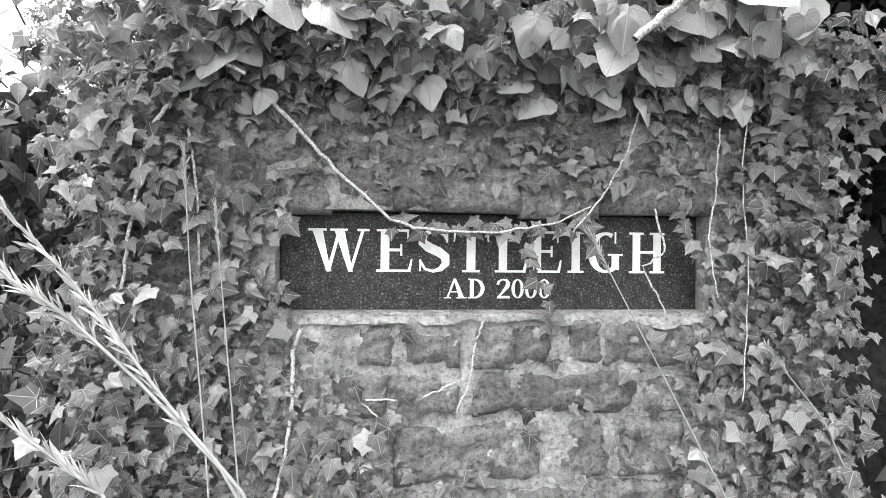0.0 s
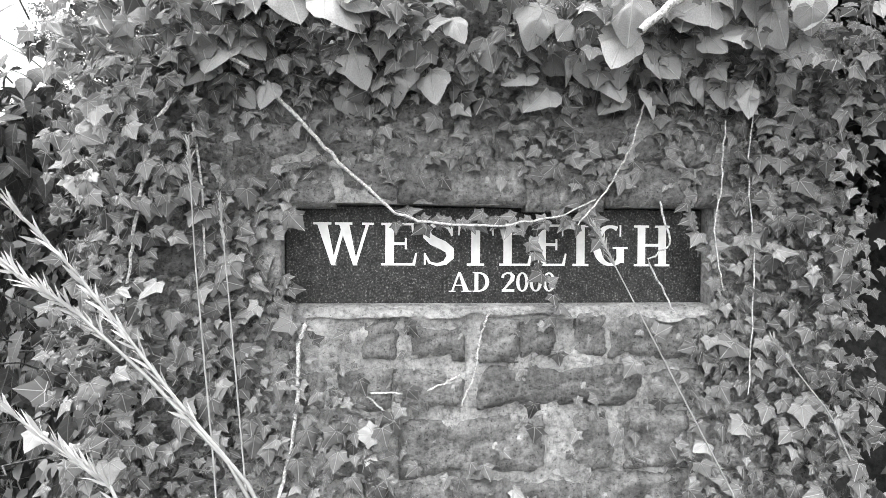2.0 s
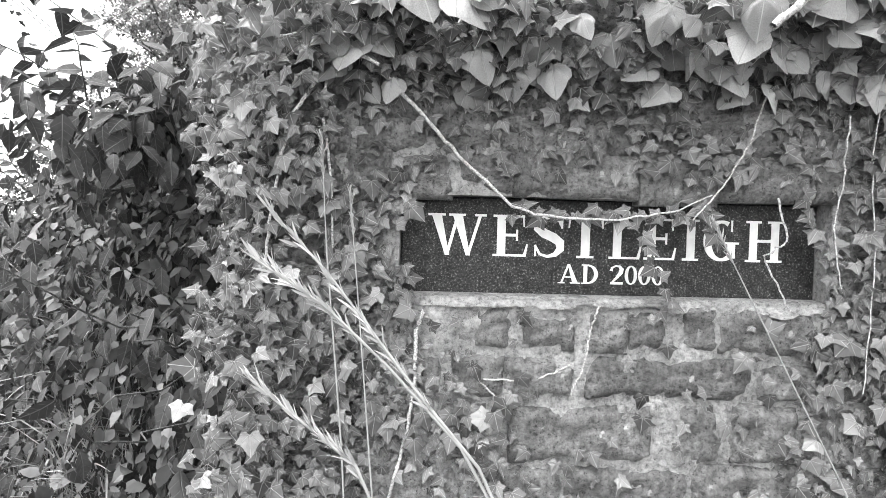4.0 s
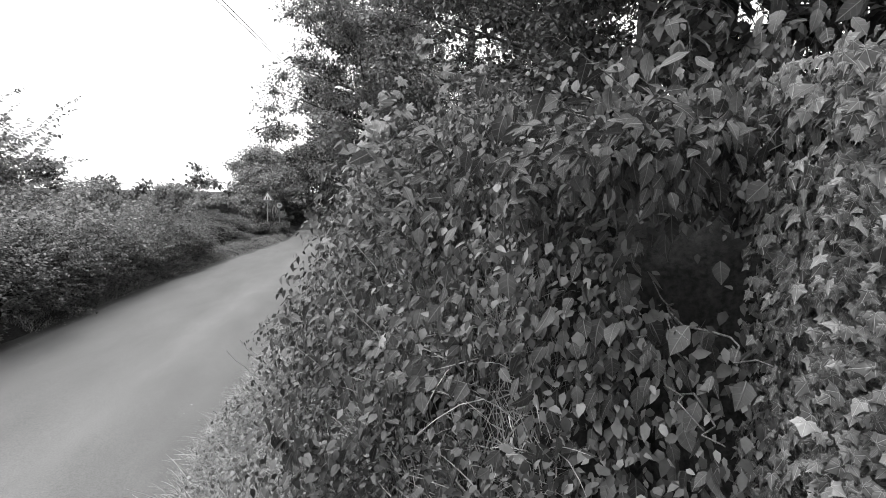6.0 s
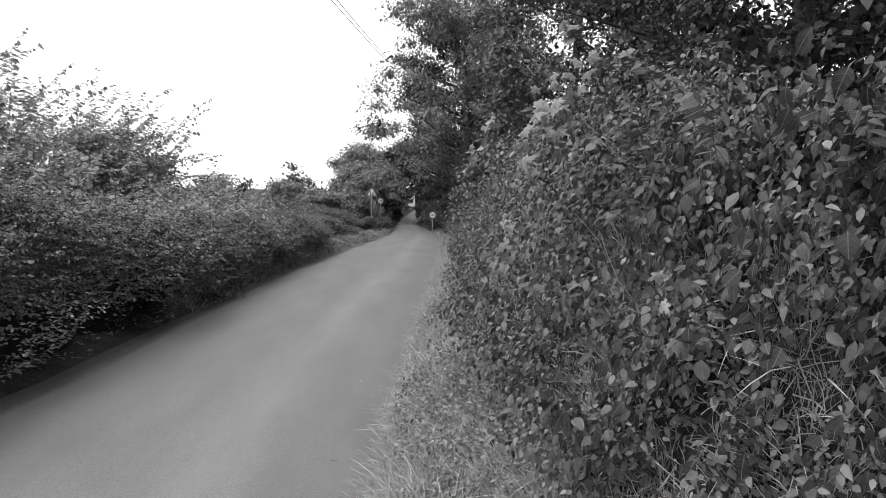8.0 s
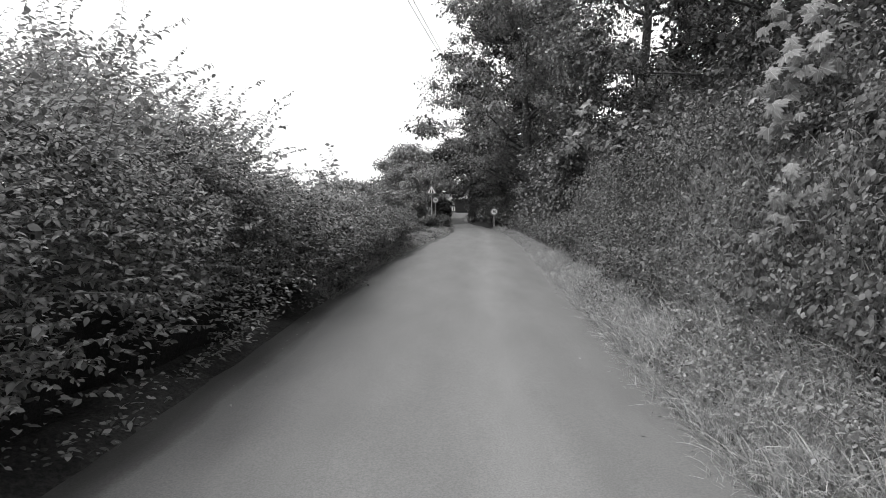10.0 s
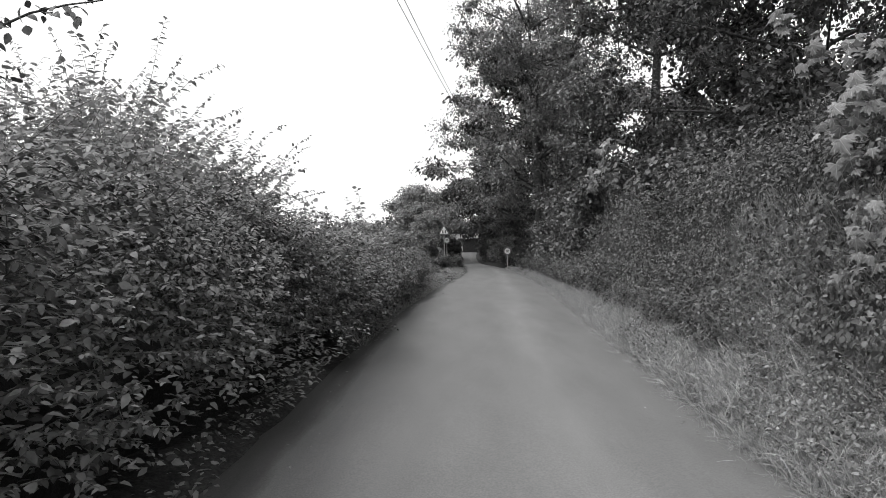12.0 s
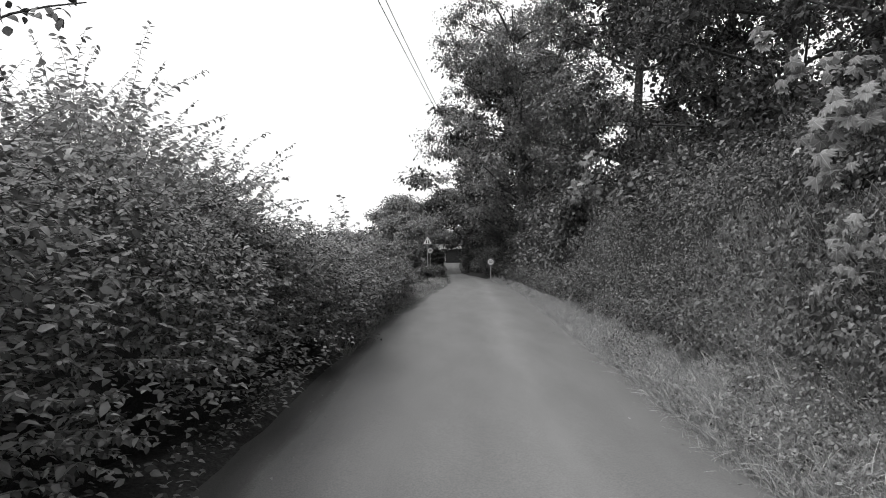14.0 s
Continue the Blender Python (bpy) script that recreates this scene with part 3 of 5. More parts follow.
make_tree("roadside_tree", "dark dense tree at the bend of the lane", (4.6, 34, 0.8), 12, 4.6, 24, 8, 45000, 0.24, M_DARKTREE, low=0.04, trunk_r=0.28)
make_tree("roadside_tree", "tall leafy sycamore tree behind the bank", (7.8, 22, 1.4), 14.5, 4.0, 30, 9, 75000, 0.14, M_TREE, low=0.03, trunk_r=0.25)
make_tree("roadside_tree", "tall leafy sycamore tree far behind the bank", (12.5, 24, 1.6), 17, 5.0, 26, 9, 30000, 0.3, M_DARKTREE, low=0.03, trunk_r=0.3)
make_tree("hawthorn_tree", "dark spreading hawthorn tree behind the bank", (8.4, 13.5, 2.0), 10.5, 4.2, 28, 9, 56000, 0.12, M_DARKTREE, low=0.02, trunk_r=0.2)
make_tree("hawthorn_tree", "dark spreading hawthorn tree above the bank", (7.4, 7.5, 2.2), 9, 3.4, 28, 9, 56000, 0.095, M_DARKTREE, low=0.02, trunk_r=0.18)
# this tree's leaf colour carries the dark void behind the pillar
make_tree("shaded_tree", "dense tree behind the pillar, leaves darkened to stand for shade", (8.2, 3.8, 2.2), 7.5, 2.8, 24, 9, 30000, 0.11, M_LAUREL_SHADE, low=0.02, trunk_r=0.18)


def bush(name, label, centres, radii, n, size, mat, template=TINY, cat="bush", root=None):
    """A ragged bush: stems from the ground to each clump, and leaves."""
    ob = tagged(new(name), label, cat)
    stems = []
    for c, r in zip(centres, radii):
        gx0, gy0 = root or (c[0], c[1])
        g = (gx0, gy0, float(ground_z(gx0, gy0)) - 0.1)
        for _ in range(2):
            e = np.array(c) + rng.normal(size=3) * r * 0.4
            stems.append(tube(wander(g, e, 6, 0.05), np.linspace(0.03, 0.008, 6), 4))
    part("stemwork", raw_mesh("stemwork", *join(*stems), M_BARK), None, ob)["kind"] = "stuff"
    small_c, small_r = [], []
    for c, r in zip(centres, radii):
        for _ in range(14):
            small_c.append(np.array(c) + unit(rng.normal(size=3)) * r * rng.uniform(0.3, 0.95) * np.array([1, 1, 0.9]))
            small_r.append(r * rng.uniform(0.22, 0.5))
    leaf = part("leaves", raw_mesh("leaves", *clumps(small_c, small_r, n, size, template), mat), None, ob)
    leaf["kind"] = "stuff"
    return ob


bush("wood_edge_bush", "dark undergrowth at the edge of the wood", [(5.0 + 0.6 * math.sin(k * 2.1), 6 + 2.1 * k, 2.5 - 0.05 * k) for k in range(9)], [1.3] * 9, 60000, 0.1, M_BRAMBLE)
# shade beside the pillar is painted into the leaves of these bushes
bush("laurel_bush", "dense bush behind the stone pillar, leaves darkened to stand for shade", [(6.3, 1.0, 1.5), (6.7, 0.7, 2.4), (7.4, 0.2, 1.6), (6.0, 1.6, 2.5), (5.6, 1.5, 1.6), (5.55, 0.95, 2.7), (6.1, 0.5, 3.3), (5.3, 1.3, 3.1), (5.9, 0.2, 2.3)], [0.75, 0.8, 0.9, 0.8, 0.6, 0.5, 0.7, 0.6, 0.45], 36000, 0.085, M_LAUREL_SHADE)
# the last three clumps are out of view, added to shade the pillar
bush("overhang_shade_bush", "bush over the pillar's far end, darkened leaves and unseen clumps added for shade", [(5.85, 0.15, 2.75), (6.2, -0.2, 2.3), (5.75, 0.35, 3.35), (6.35, 0.1, 3.2), (5.3, 0.35, 3.7), (6.1, -0.35, 1.7), (6.0, -0.2, 3.7), (5.5, -0.55, 3.2), (5.0, -0.3, 3.75), (5.9, -0.9, 3.0)], [0.5, 0.5, 0.65, 0.6, 0.6, 0.5, 0.7, 0.65, 0.6, 0.7], 36000, 0.075, M_LAUREL_SHADE, TINY, root=(6.5, 0.6))
bush("laurel_bush", "tall bush behind the pillar's far side, leaves darkened to stand for shade", [(7.6, 1.6, 3.6), (8.2, 0.4, 3.0), (7.4, 0.5, 4.2), (6.6, 1.4, 3.9), (8.6, -0.6, 2.2), (6.9, 2.2, 4.6)], [1.1, 1.1, 1.0, 0.9, 1.0, 1.1], 30000, 0.13, M_LAUREL_SHADE)
bush("wood_edge_bush", "leafy undergrowth behind the trees by the lane", [(4.6 + 0.12 * k, 17 + 2.0 * k, 1.7 + 0.5 * (k % 2)) for k in range(10)], [1.5] * 10, 50000, 0.13, M_BRAMBLE)
bush("wood_edge_bush", "tall dark understorey between the trees", [(6.2 + 0.9 * (k % 2), 11 + 2.3 * k, 3.4 + 0.7 * math.sin(k * 1.9)) for k in range(8)] + [(6.6, 5.6, 3.3), (6.9, 3.6, 3.4), (6.3, 7.6, 3.6)], [1.7] * 8 + [1.3] * 3, 52000, 0.13, M_DARKTREE)
bush("field_bush", "rounded leafy bush beyond the hedge", [(-7.5, 21, 1.2), (-5.6, 22.5, 1.5), (-3.8, 24, 1.5)], [1.2, 1.2, 1.1], 22000, 0.1, M_HAZEL)
bush("field_bush", "rounded leafy bush behind the warning sign", [(-2.4, 27, 1.2), (-1.3, 29, 1.4), (-0.6, 32, 2.2), (-0.9, 30.5, 0.9), (-1.6, 27.5, 0.7)], [1.2, 1.2, 1.5, 0.9, 0.8], 34000, 0.11, M_HAZEL)
bush("field_bush", "dark leafy bush at the bend of the lane", [(-1.0, 37, 3.2), (-1.4, 42, 3.5), (-2.4, 40, 3.0), (0.5, 51, 1.0), (0.2, 53, 1.6)], [2.0, 2.1, 2.4, 0.9, 0.9], 50000, 0.14, M_TREE)
bush("hedge_end", "rounded leafy end of the hedge round the sign's foot", [(-0.2, 24.6, 0.4), (0.12, 25.5, 0.36), (0.5, 26.6, 0.38), (0.4, 27.8, 0.28), (0.25, 29.0, 0.3)], [0.5, 0.42, 0.38, 0.4, 0.4], 16000, 0.06, M_BRAMBLE)
bush("clipped_hedge", "dark clipped hedge at the end of the lane", [(0.2, 34.5, 0.3), (0.3, 35.5, 0.9), (0.1, 36.5, 1.0), (0.35, 38.0, 0.9), (0.0, 35.5, 1.3), (0.35, 36.4, 0.3), (0.4, 38.4, 0.3)], [0.5, 0.55, 0.6, 0.6, 0.6, 0.5, 0.5], 26000, 0.09, M_LAUREL_SHADE)
bush("bank_bush", "rounded leafy bush on the bank where the lane narrows", [(3.3, 27.2, 1.0), (3.0, 29.2, 1.0), (2.6, 31.2, 0.7), (2.2, 33.2, 0.6), (2.2, 35, 0.9), (2.6, 33.5, 1.5), (3.3, 30.0, 2.0), (3.4, 36, 1.5)], [0.8, 0.8, 0.65, 0.55, 0.6, 0.8, 1.0, 1.0], 44000, 0.08, M_BRAMBLE)
bush("canopy_bush", "dark boughs meeting over the end of the lane", [(1.0, 40, 4.4), (2.6, 44, 4.8), (0.2, 46, 4.0), (2.2, 50, 5.5)], [1.5, 1.7, 1.8, 2.0], 26000, 0.16, M_DARKTREE, root=(4.6, 44))
bush("field_bush", "dark bushes shading the end of the lane", [(5.2, 42, 2.5), (6.0, 48, 3.0), (1.5, 62, 5.5), (4.5, 64, 5.5), (-1.0, 58, 4.0), (-1.5, 50, 3.0), (4.2, 46, 5.2)], [1.8, 2.4, 2.8, 2.8, 2.2, 2.0, 1.8], 36000, 0.26, M_DARKTREE)
bush("distant_trees", "line of distant trees beyond the fields", [(-130 + 14 * k, 150 + 12 * math.sin(k), 2.5 + math.sin(k * 1.7)) for k in range(12)], [7.5] * 12, 14000, 1.0, M_HEDGE, cat="trees")


def shoots(base, n, spread, length, leaf, rise, lean_to, level=0.8, starts=None, thick=0.005):
    """Arching shoots with hanging leaves along them: leaf geometry and stem geometry."""
    P, T, N, S, stems = [], [], [], [], []
    for q in range(n):
        a0 = np.array(base) + np.clip(rng.normal(size=3), -1.7, 1.7) * np.array(spread) if starts is None else starts[q]
        ln = length * rng.uniform(0.5, 1.15)
        d0 = unit(np.array(lean_to) + np.clip(rng.normal(size=3), -1.3, 1.3) * np.array([0.5, 0.55, 0.25]))
        s = np.linspace(0, 1, 9)[:, None]
        path = a0 + d0 * ln * s + np.array([0, 0, rise]) * ln * (s - s * s * 0.75)
        path += np.cumsum(rng.normal(size=(9, 3)), 0) * 0.012 * ln
        stems.append(tube(path[::2], np.linspace(thick, thick * 0.35, 5), 3))
        m_leaf = int(ln / (leaf * 0.42))
        f = np.linspace(0.12, 1.0, m_leaf)
        pos = np.stack([np.interp(f, s[:, 0], path[:, c]) for c in range(3)], -1)
        tang = unit(path[-1] - path[0])
        side = unit(np.cross(tang, np.array([0, 0, 1.0])))
        sg = np.where(np.arange(m_leaf) % 2 == 0, 1.0, -1.0)[:, None]
        P.append(pos)
        T.append(side * sg * 0.8 + tang * 0.5 + np.array([0, 0, -0.35]) + rng.normal(size=(m_leaf, 3)) * 0.3)
        N.append(np.array([0.05, -0.25, level]) + rng.normal(size=(m_leaf, 3)) * (0.42 if starts is None else 0.26))
        S.append(leaf * rng.uniform(0.7, 1.3, m_leaf) * (1.15 - 0.4 * f))
    return leaves(SMALL, np.concatenate(P), np.concatenate(T), np.concatenate(N), np.concatenate(S)), join(*stems)


def hazel(label, base, n, spread, length, leaf, rise, lean_to):
    ob = tagged(new("hazel_bush"), label, "bush")
    lv, st = shoots(base, n, spread, length, leaf, rise, lean_to)
    part("stemwork", raw_mesh("stemwork", *st, M_TWIG), None, ob)["kind"] = "stuff"
    g = float(ground_z(base[0], base[1]))
    for _ in range(4):
        tip = np.array(base) + rng.normal(size=3) * np.array(spread) * 0.8
        part("main_stem", raw_mesh("main_stem", *tube(wander((base[0] + rng.normal() * 0.2, base[1] + rng.normal() * 0.2, g - 0.1), tip, 7, 0.05), np.linspace(0.035, 0.012, 7), 6), M_BARK), None, ob)
    part("leaves", raw_mesh("leaves", *lv, M_HAZEL), None, ob)["kind"] = "stuff"
    return ob


hazel("hazel bush with arching leafy shoots above the hedge", (-6.4, 14.8, 1.8), 460, (0.9, 0.8, 0.6), 1.8, 0.13, 0.35, (0.6, -0.1, 0.35))
hazel("tall hazel bush with arching leafy shoots against the sky", (-5.4, 8.4, 1.9), 400, (0.8, 0.8, 0.6), 1.5, 0.105, 0.45, (0.4, -0.1, 0.5))
hazel("elder and hazel growth rising from the hedge top", (-3.4, 5.6, 1.5), 260, (0.6, 1.0, 0.35), 0.9, 0.09, 0.4, (0.3, -0.15, 0.5))
hazel("leafy hazel growth leaning out over the near hedge", (-3.0, 3.2, 1.5), 170, (0.4, 0.9, 0.25), 0.7, 0.085, 0.4, (0.6, -0.1, 0.4))
hazel("low leafy growth on top of the hedge", (-2.6, 11.0, 1.1), 260, (0.7, 2.2, 0.25), 0.8, 0.09, 0.3, (0.4, -0.1, 0.4))

# leafy shoots all over the hedge's face
def hedge_starts(n, y0, y1):
    y = rng.uniform(y0, y1, n)
    a = rng.uniform(0.05, 1, n) ** np.where(y < 8, 0.42, 0.75)
    l = road_edges(y)[0] - np.interp(y, [11, 18, 26], [0, 0.45, 1.2])
    x = l - 0.3 + 0.33 * np.sin(a * 2.3) - 0.5 * a ** 4 - rng.uniform(0, 0.3, n)
    return np.stack([x, y, 0.08 + a * hedge_profile(y) * (1 + 0.12 * wobble(y, a * 0, 0.8))], -1)


for count, y0, y1, size in ((1500, 0, 7, 0.046), (1700, 7, 17, 0.056)):
    lv, st = shoots((0, 0, 0), count, (0, 0, 0), 0.42, size, 0.2, (0.75, -0.2, 0.1), 1.0, hedge_starts(count, y0, y1))
    part("shoot_leaves", raw_mesh("shoot_leaves", *lv, M_HEDGE), None, hedge)
    part("shoot_twigs", raw_mesh("shoot_twigs", *st, M_TWIG), None, hedge)

# one bough reaching in from the side
bough = tagged(new("overhanging_branch"), "thin branch with rounded leaves reaching out over the hedge", "branch")
bp = wander((-4.6, 4.3, 2.2), (-2.55, 4.5, 3.3), 9, 0.03, -0.25)
part("branch", raw_mesh("branch", *tube(bp, np.linspace(0.02, 0.005, 9), 6), M_BARK), None, bough)
f = rng.uniform(0.3, 1, 60)
bpos = np.stack([np.interp(f, np.linspace(0, 1, 9), bp[:, c]) for c in range(3)], -1) + rng.normal(size=(60, 3)) * 0.05
part("leaves", raw_mesh("leaves", *leaves(OVATE, bpos, rng.normal(size=(60, 3)) + np.array([0.4, 0, -0.5]), rng.normal(size=(60, 3)) * 0.5 + np.array([0, -0.4, 0.8]), rng.uniform(0.06, 0.11, 60)), M_HEDGE), None, bough)


# ---- grass and weeds on the verges ----
def grass(n, y0, y1, d0, d1, length, side=1, lean=0.35):
    y = rng.uniform(y0, y1, n)
    d = d0 + (d1 - d0) * rng.uniform(0, 1, n) ** 0.9
    l, r = road_edges(y)
    x = r + d * (1 + 0.85 * setback(y)) if side > 0 else l - d
    p = np.stack([x, y, ground_z(x, y) - 0.01], -1)
    keep = wobble(x, y, 0.3) + rng.normal(size=n) * 0.6 > -0.7
    p = p[keep]
    k = len(p)
    t = np.array([-0.12 * side, -0.05, 1.0]) + rng.normal(size=(k, 3)) * lean
    nn = rng.normal(size=(k, 3)) * np.array([1, 1, 0.1]) + np.array([-0.25 * side, -0.3, 0])
    return leaves(BLADE, p, t, nn, length * rng.uniform(0.45, 1.3, k), 0.6)


verge = tagged(new("verge_grass"), "long tufted grass along the verge", "grass", kind="stuff")
part("green_blades", raw_mesh("green_blades", *grass(80000, -0.9, 7, 0.06, 1.4, 0.17), M_GRASS), None, verge)
part("dry_blades", raw_mesh("dry_blades", *grass(20000, -1.2, 7.5, 0.08, 1.35, 0.22, 1, 0.7), M_DRY), None, verge)
part("far_blades", raw_mesh("far_blades", *grass(30000, 6.5, 13, 0.0, 0.9, 0.15), M_GRASS), None, verge)
part("far_tufts", raw_mesh("far_tufts", *grass(14000, 12.5, 27, 0.0, 0.45, 0.14), M_GRASS), None, verge)
part("cut_grass", raw_mesh("cut_grass", *grass(26000, 2.5, 16, -0.06, 0.5, 0.13, 1, 0.9), M_DRY), None, verge)
part("edge_litter", raw_mesh("edge_litter", *grass(9000, 1.0, 16, -0.1, 0.06, 0.07, 1, 1.2), M_DRY), None, verge, "pale dry grass cuttings along the lane's edge")
part("drive_blades", raw_mesh("drive_blades", *grass(9000, -1.6, -0.05, 1.0, 2.6, 0.26), M_GRASS), None, verge)
verge_two = tagged(new("verge_grass"), "thin grass and weeds under the hedge", "grass", kind="stuff")
part("green_blades", raw_mesh("green_blades", *grass(26000, 8, 28, 0.0, 0.75, 0.13, -1), M_GRASS), None, verge_two)
weeds = tagged(new("verge_weeds"), "low leafy weeds and nettles in the verge grass", "weeds", kind="stuff")
part("leaves", raw_mesh("leaves", *bank_leaves(SMALL, 34000, -0.4, 8, 0.15, 1.3, 0.03, 0.15), M_WEED), None, weeds)


n = 150
side = rng.choice([-1.0, 1.0], n, p=[0.65, 0.35])
fy = rng.uniform(0, 16, n)
el, er = road_edges(fy)
fx = np.where(side < 0, el + 0.05 + 0.4 * rng.uniform(0, 1, n) ** 2, er - 0.05 - 0.35 * rng.uniform(0, 1, n) ** 2)
across_u = np.clip((fx - el + 0.12) / (er - el + 0.24), 0, 1)
fp = np.stack([fx, fy, 0.018 + 0.05 * (1 - (2 * across_u - 1) ** 2)], -1)
litter = leaves(SMALL, fp, rng.normal(size=(n, 3)) * np.array([1, 1, 0.05]), np.array([0, 0, 1.0]) + rng.normal(size=(n, 3)) * 0.12, rng.uniform(0.015, 0.04, n))
tagged(new("fallen_leaves", raw_mesh("fallen_leaves", *litter, M_WEED)), "scattered small dry leaves along the lane's edges", "leaf litter", kind="stuff")


# ---- stones of the pillar ----
def pu(px):
    return (px - 874) * 0.00108


def pz(py):
    return (464 - py) * 0.00107


def stone_mesh(w, h, seed):
    """One rough-faced stone, w by h, its face towards -y."""
    r = np.random.default_rng(seed)
    nx, nz = max(4, int(w / 0.009)), max(4, int(h / 0.008))
    g = np.linspace(-1, 1, nx + 1)
    k = np.linspace(-1, 1, nz + 1)
    U, Z = np.meshgrid(g, k)
    ph = r.uniform(0, 60, 2)
    X, Zz = U * w / 2, Z * h / 2
    # distance to the rounded, ragged outline; the face sinks below the mortar there
    cut = 0.010 + 0.006 * wobble(X * 30 + ph[0], Zz * 30 + ph[1], 1.0) + 0.004 * wobble(X * 90, Zz * 90 + ph[0], 1.0)
    dx, dz = w / 2 - np.abs(X), h / 2 - np.abs(Zz)
    inside = np.minimum(np.minimum(dx, dz), (dx + dz) * 0.62) - cut * 0.6
    Y = -0.005 + 0.004 * wobble(X * 22 + ph[0], Zz * 30, 1.0) + 0.0025 * wobble(X * 75 + ph[1], Zz * 75, 1.0) + 0.016 * smooth(0.008, -0.006, inside) + 0.0012 * r.normal(size=X.shape)
    V = np.stack([X, Y, Zz], -1).reshape(-1, 3)
    m = nx + 1
    i = (np.arange(nz)[:, None] * m + np.arange(nx)[None]).ravel()
    F = np.concatenate([np.stack([i, i + 1, i + m + 1], 1), np.stack([i, i + m + 1, i + m], 1)])
    loop = np.concatenate([np.arange(m), np.arange(1, nz + 1) * m + nx, nz * m + np.arange(nx - 1, -1, -1), np.arange(nz - 1, 0, -1) * m])
    back = V[loop] * np.array([0.96, 0, 0.96]) + np.array([0, 0.05, 0])
    b0 = len(V)
    q = len(loop)
    F2 = [(loop[a], b0 + a, b0 + (a + 1) % q) for a in range(q)] + [(loop[a], b0 + (a + 1) % q, loop[(a + 1) % q]) for a in range(q)]
    return np.concatenate([V, back]), np.concatenate([F, np.array(F2)])


def stone(u0, u1, z0, z1):
    gap = -0.016
    me = raw_mesh("stone", *stone_mesh(u1 - u0 - gap, z1 - z0 - gap, int(rng.integers(1e6))), M_STONE)
    ob = part("stone", me, None, pillar)
    ob.location = ((u0 + u1) / 2, FRONT + rng.uniform(-0.006, 0.0), (z0 + z1) / 2)
    ob.rotation_euler = (rng.normal() * 0.02, rng.normal() * 0.02, rng.normal() * 0.015)
    return ob


def course(top, bottom, cuts):
    """Stones of one course; cuts are pairs of left and right ends."""
    for a, b in cuts:
        dz = rng.normal() * 0.004
        stone(pu(a), pu(b), pz(bottom) + dz, pz(top) + dz + rng.normal() * 0.004)


course(578, 634, [(318, 395), (405, 478), (505, 538), (640, 690), (715, 800), (838, 892), (902, 958), (1000, 1046), (1062, 1215), (1235, 1330), (1345, 1462)])
course(660, 716, [(300, 372), (385, 480), (508, 536), (548, 575), (600, 682), (694, 800), (834, 1110), (1128, 1232), (1250, 1380), (1392, 1462)])
course(738, 828, [(296, 410), (425, 545), (562, 655), (704, 938), (990, 1062), (1092, 1196), (1215, 1345), (1360, 1462)])
course(848, 930, [(300, 420), (440, 610), (640, 785), (805, 1010), (1026, 1200), (1220, 1462)])
course(945, 1030, [(300, 500), (520, 700), (720, 980), (1000, 1190), (1210, 1462)])
course(1045, 1140, [(300, 460), (480, 760), (780, 1000), (1020, 1280), (1300, 1462)])
course(1155, 1260, [(300, 520), (540, 800), (820, 1100), (1120, 1462)])
course(312, 374, [(300, 400), (412, 486), (500, 585), (600, 690), (700, 905), (915, 1040), (1055, 1200), (1215, 1340), (1352, 1462)])
course(252, 302, [(300, 420), (432, 545), (560, 660), (672, 760), (780, 850), (862, 950), (962, 1090), (1105, 1250), (1262, 1462)])
course(186, 244, [(300, 410), (425, 540), (552, 640), (655, 790), (805, 930), (945, 1080), (1095, 1230), (1245, 1462)])
course(118, 178, [(300, 450), (465, 600), (615, 760), (775, 930), (948, 1120), (1135, 1280), (1295, 1462)])
course(52, 110, [(300, 480), (500, 680), (700, 900), (920, 1130), (1150, 1300), (1315, 1462)])
course(385, 440, [(300, 392), (404, 482), (1258, 1350), (1362, 1462)])
course(452, 500, [(296, 372), (384, 484), (1256, 1330), (1342, 1462)])
course(510, 566, [(300, 400), (412, 486), (1256, 1380), (1392, 1462)])


def sheet(u0, u1, z0, z1):
    """Smeared mortar on the face."""
    nu, nz = max(2, int((u1 - u0) / 0.012)), max(2, int((z1 - z0) / 0.012))
    U, Z = np.meshgrid(np.linspace(u0, u1, nu + 1), np.linspace(z0, z1, nz + 1))
    Y = FRONT + 0.003 + 0.003 * wobble(U, Z, 0.025) + 0.003 * wobble(U + 3, Z, 0.09) + 0.0015 * rng.normal(size=U.shape)
    m = nu + 1
    i = (np.arange(nz)[:, None] * m + np.arange(nu)[None]).ravel()
    return np.stack([U, Y, Z], -1).reshape(-1, 3), np.concatenate([np.stack([i, i + 1, i + m + 1], 1), np.stack([i, i + m + 1, i + m], 1)])


part("mortar_face", raw_mesh("mortar_face", *join(sheet(U0, U1, ZB, -HZ), sheet(U0, U1, HZ, ZT), sheet(U0, -HX, -HZ, HZ), sheet(HX, U1, -HZ, HZ)), M_MORTAR), None, pillar, "smeared pale mortar")
# the sloping, lumpy mortar ledge
LU, LV = np.meshgrid(np.linspace(-HX - 0.03, HX + 0.03, 160), np.linspace(0, 1, 9))
fall = 0.006 * wobble(LU, LV, 0.06) + 0.003 * wobble(LU, LV, 0.017)
LY = -0.002 + (FRONT - 0.002) * LV + fall * LV
LZ = -HZ + 0.004 - 0.006 * LV - 0.014 * smooth(0.8, 1.0, LV) + fall * 0.7 * LV
i = (np.arange(8)[:, None] * 160 + np.arange(159)[None]).ravel()
ledge_faces = np.concatenate([np.stack([i, i + 160, i + 161], 1), np.stack([i, i + 161, i + 1], 1)])
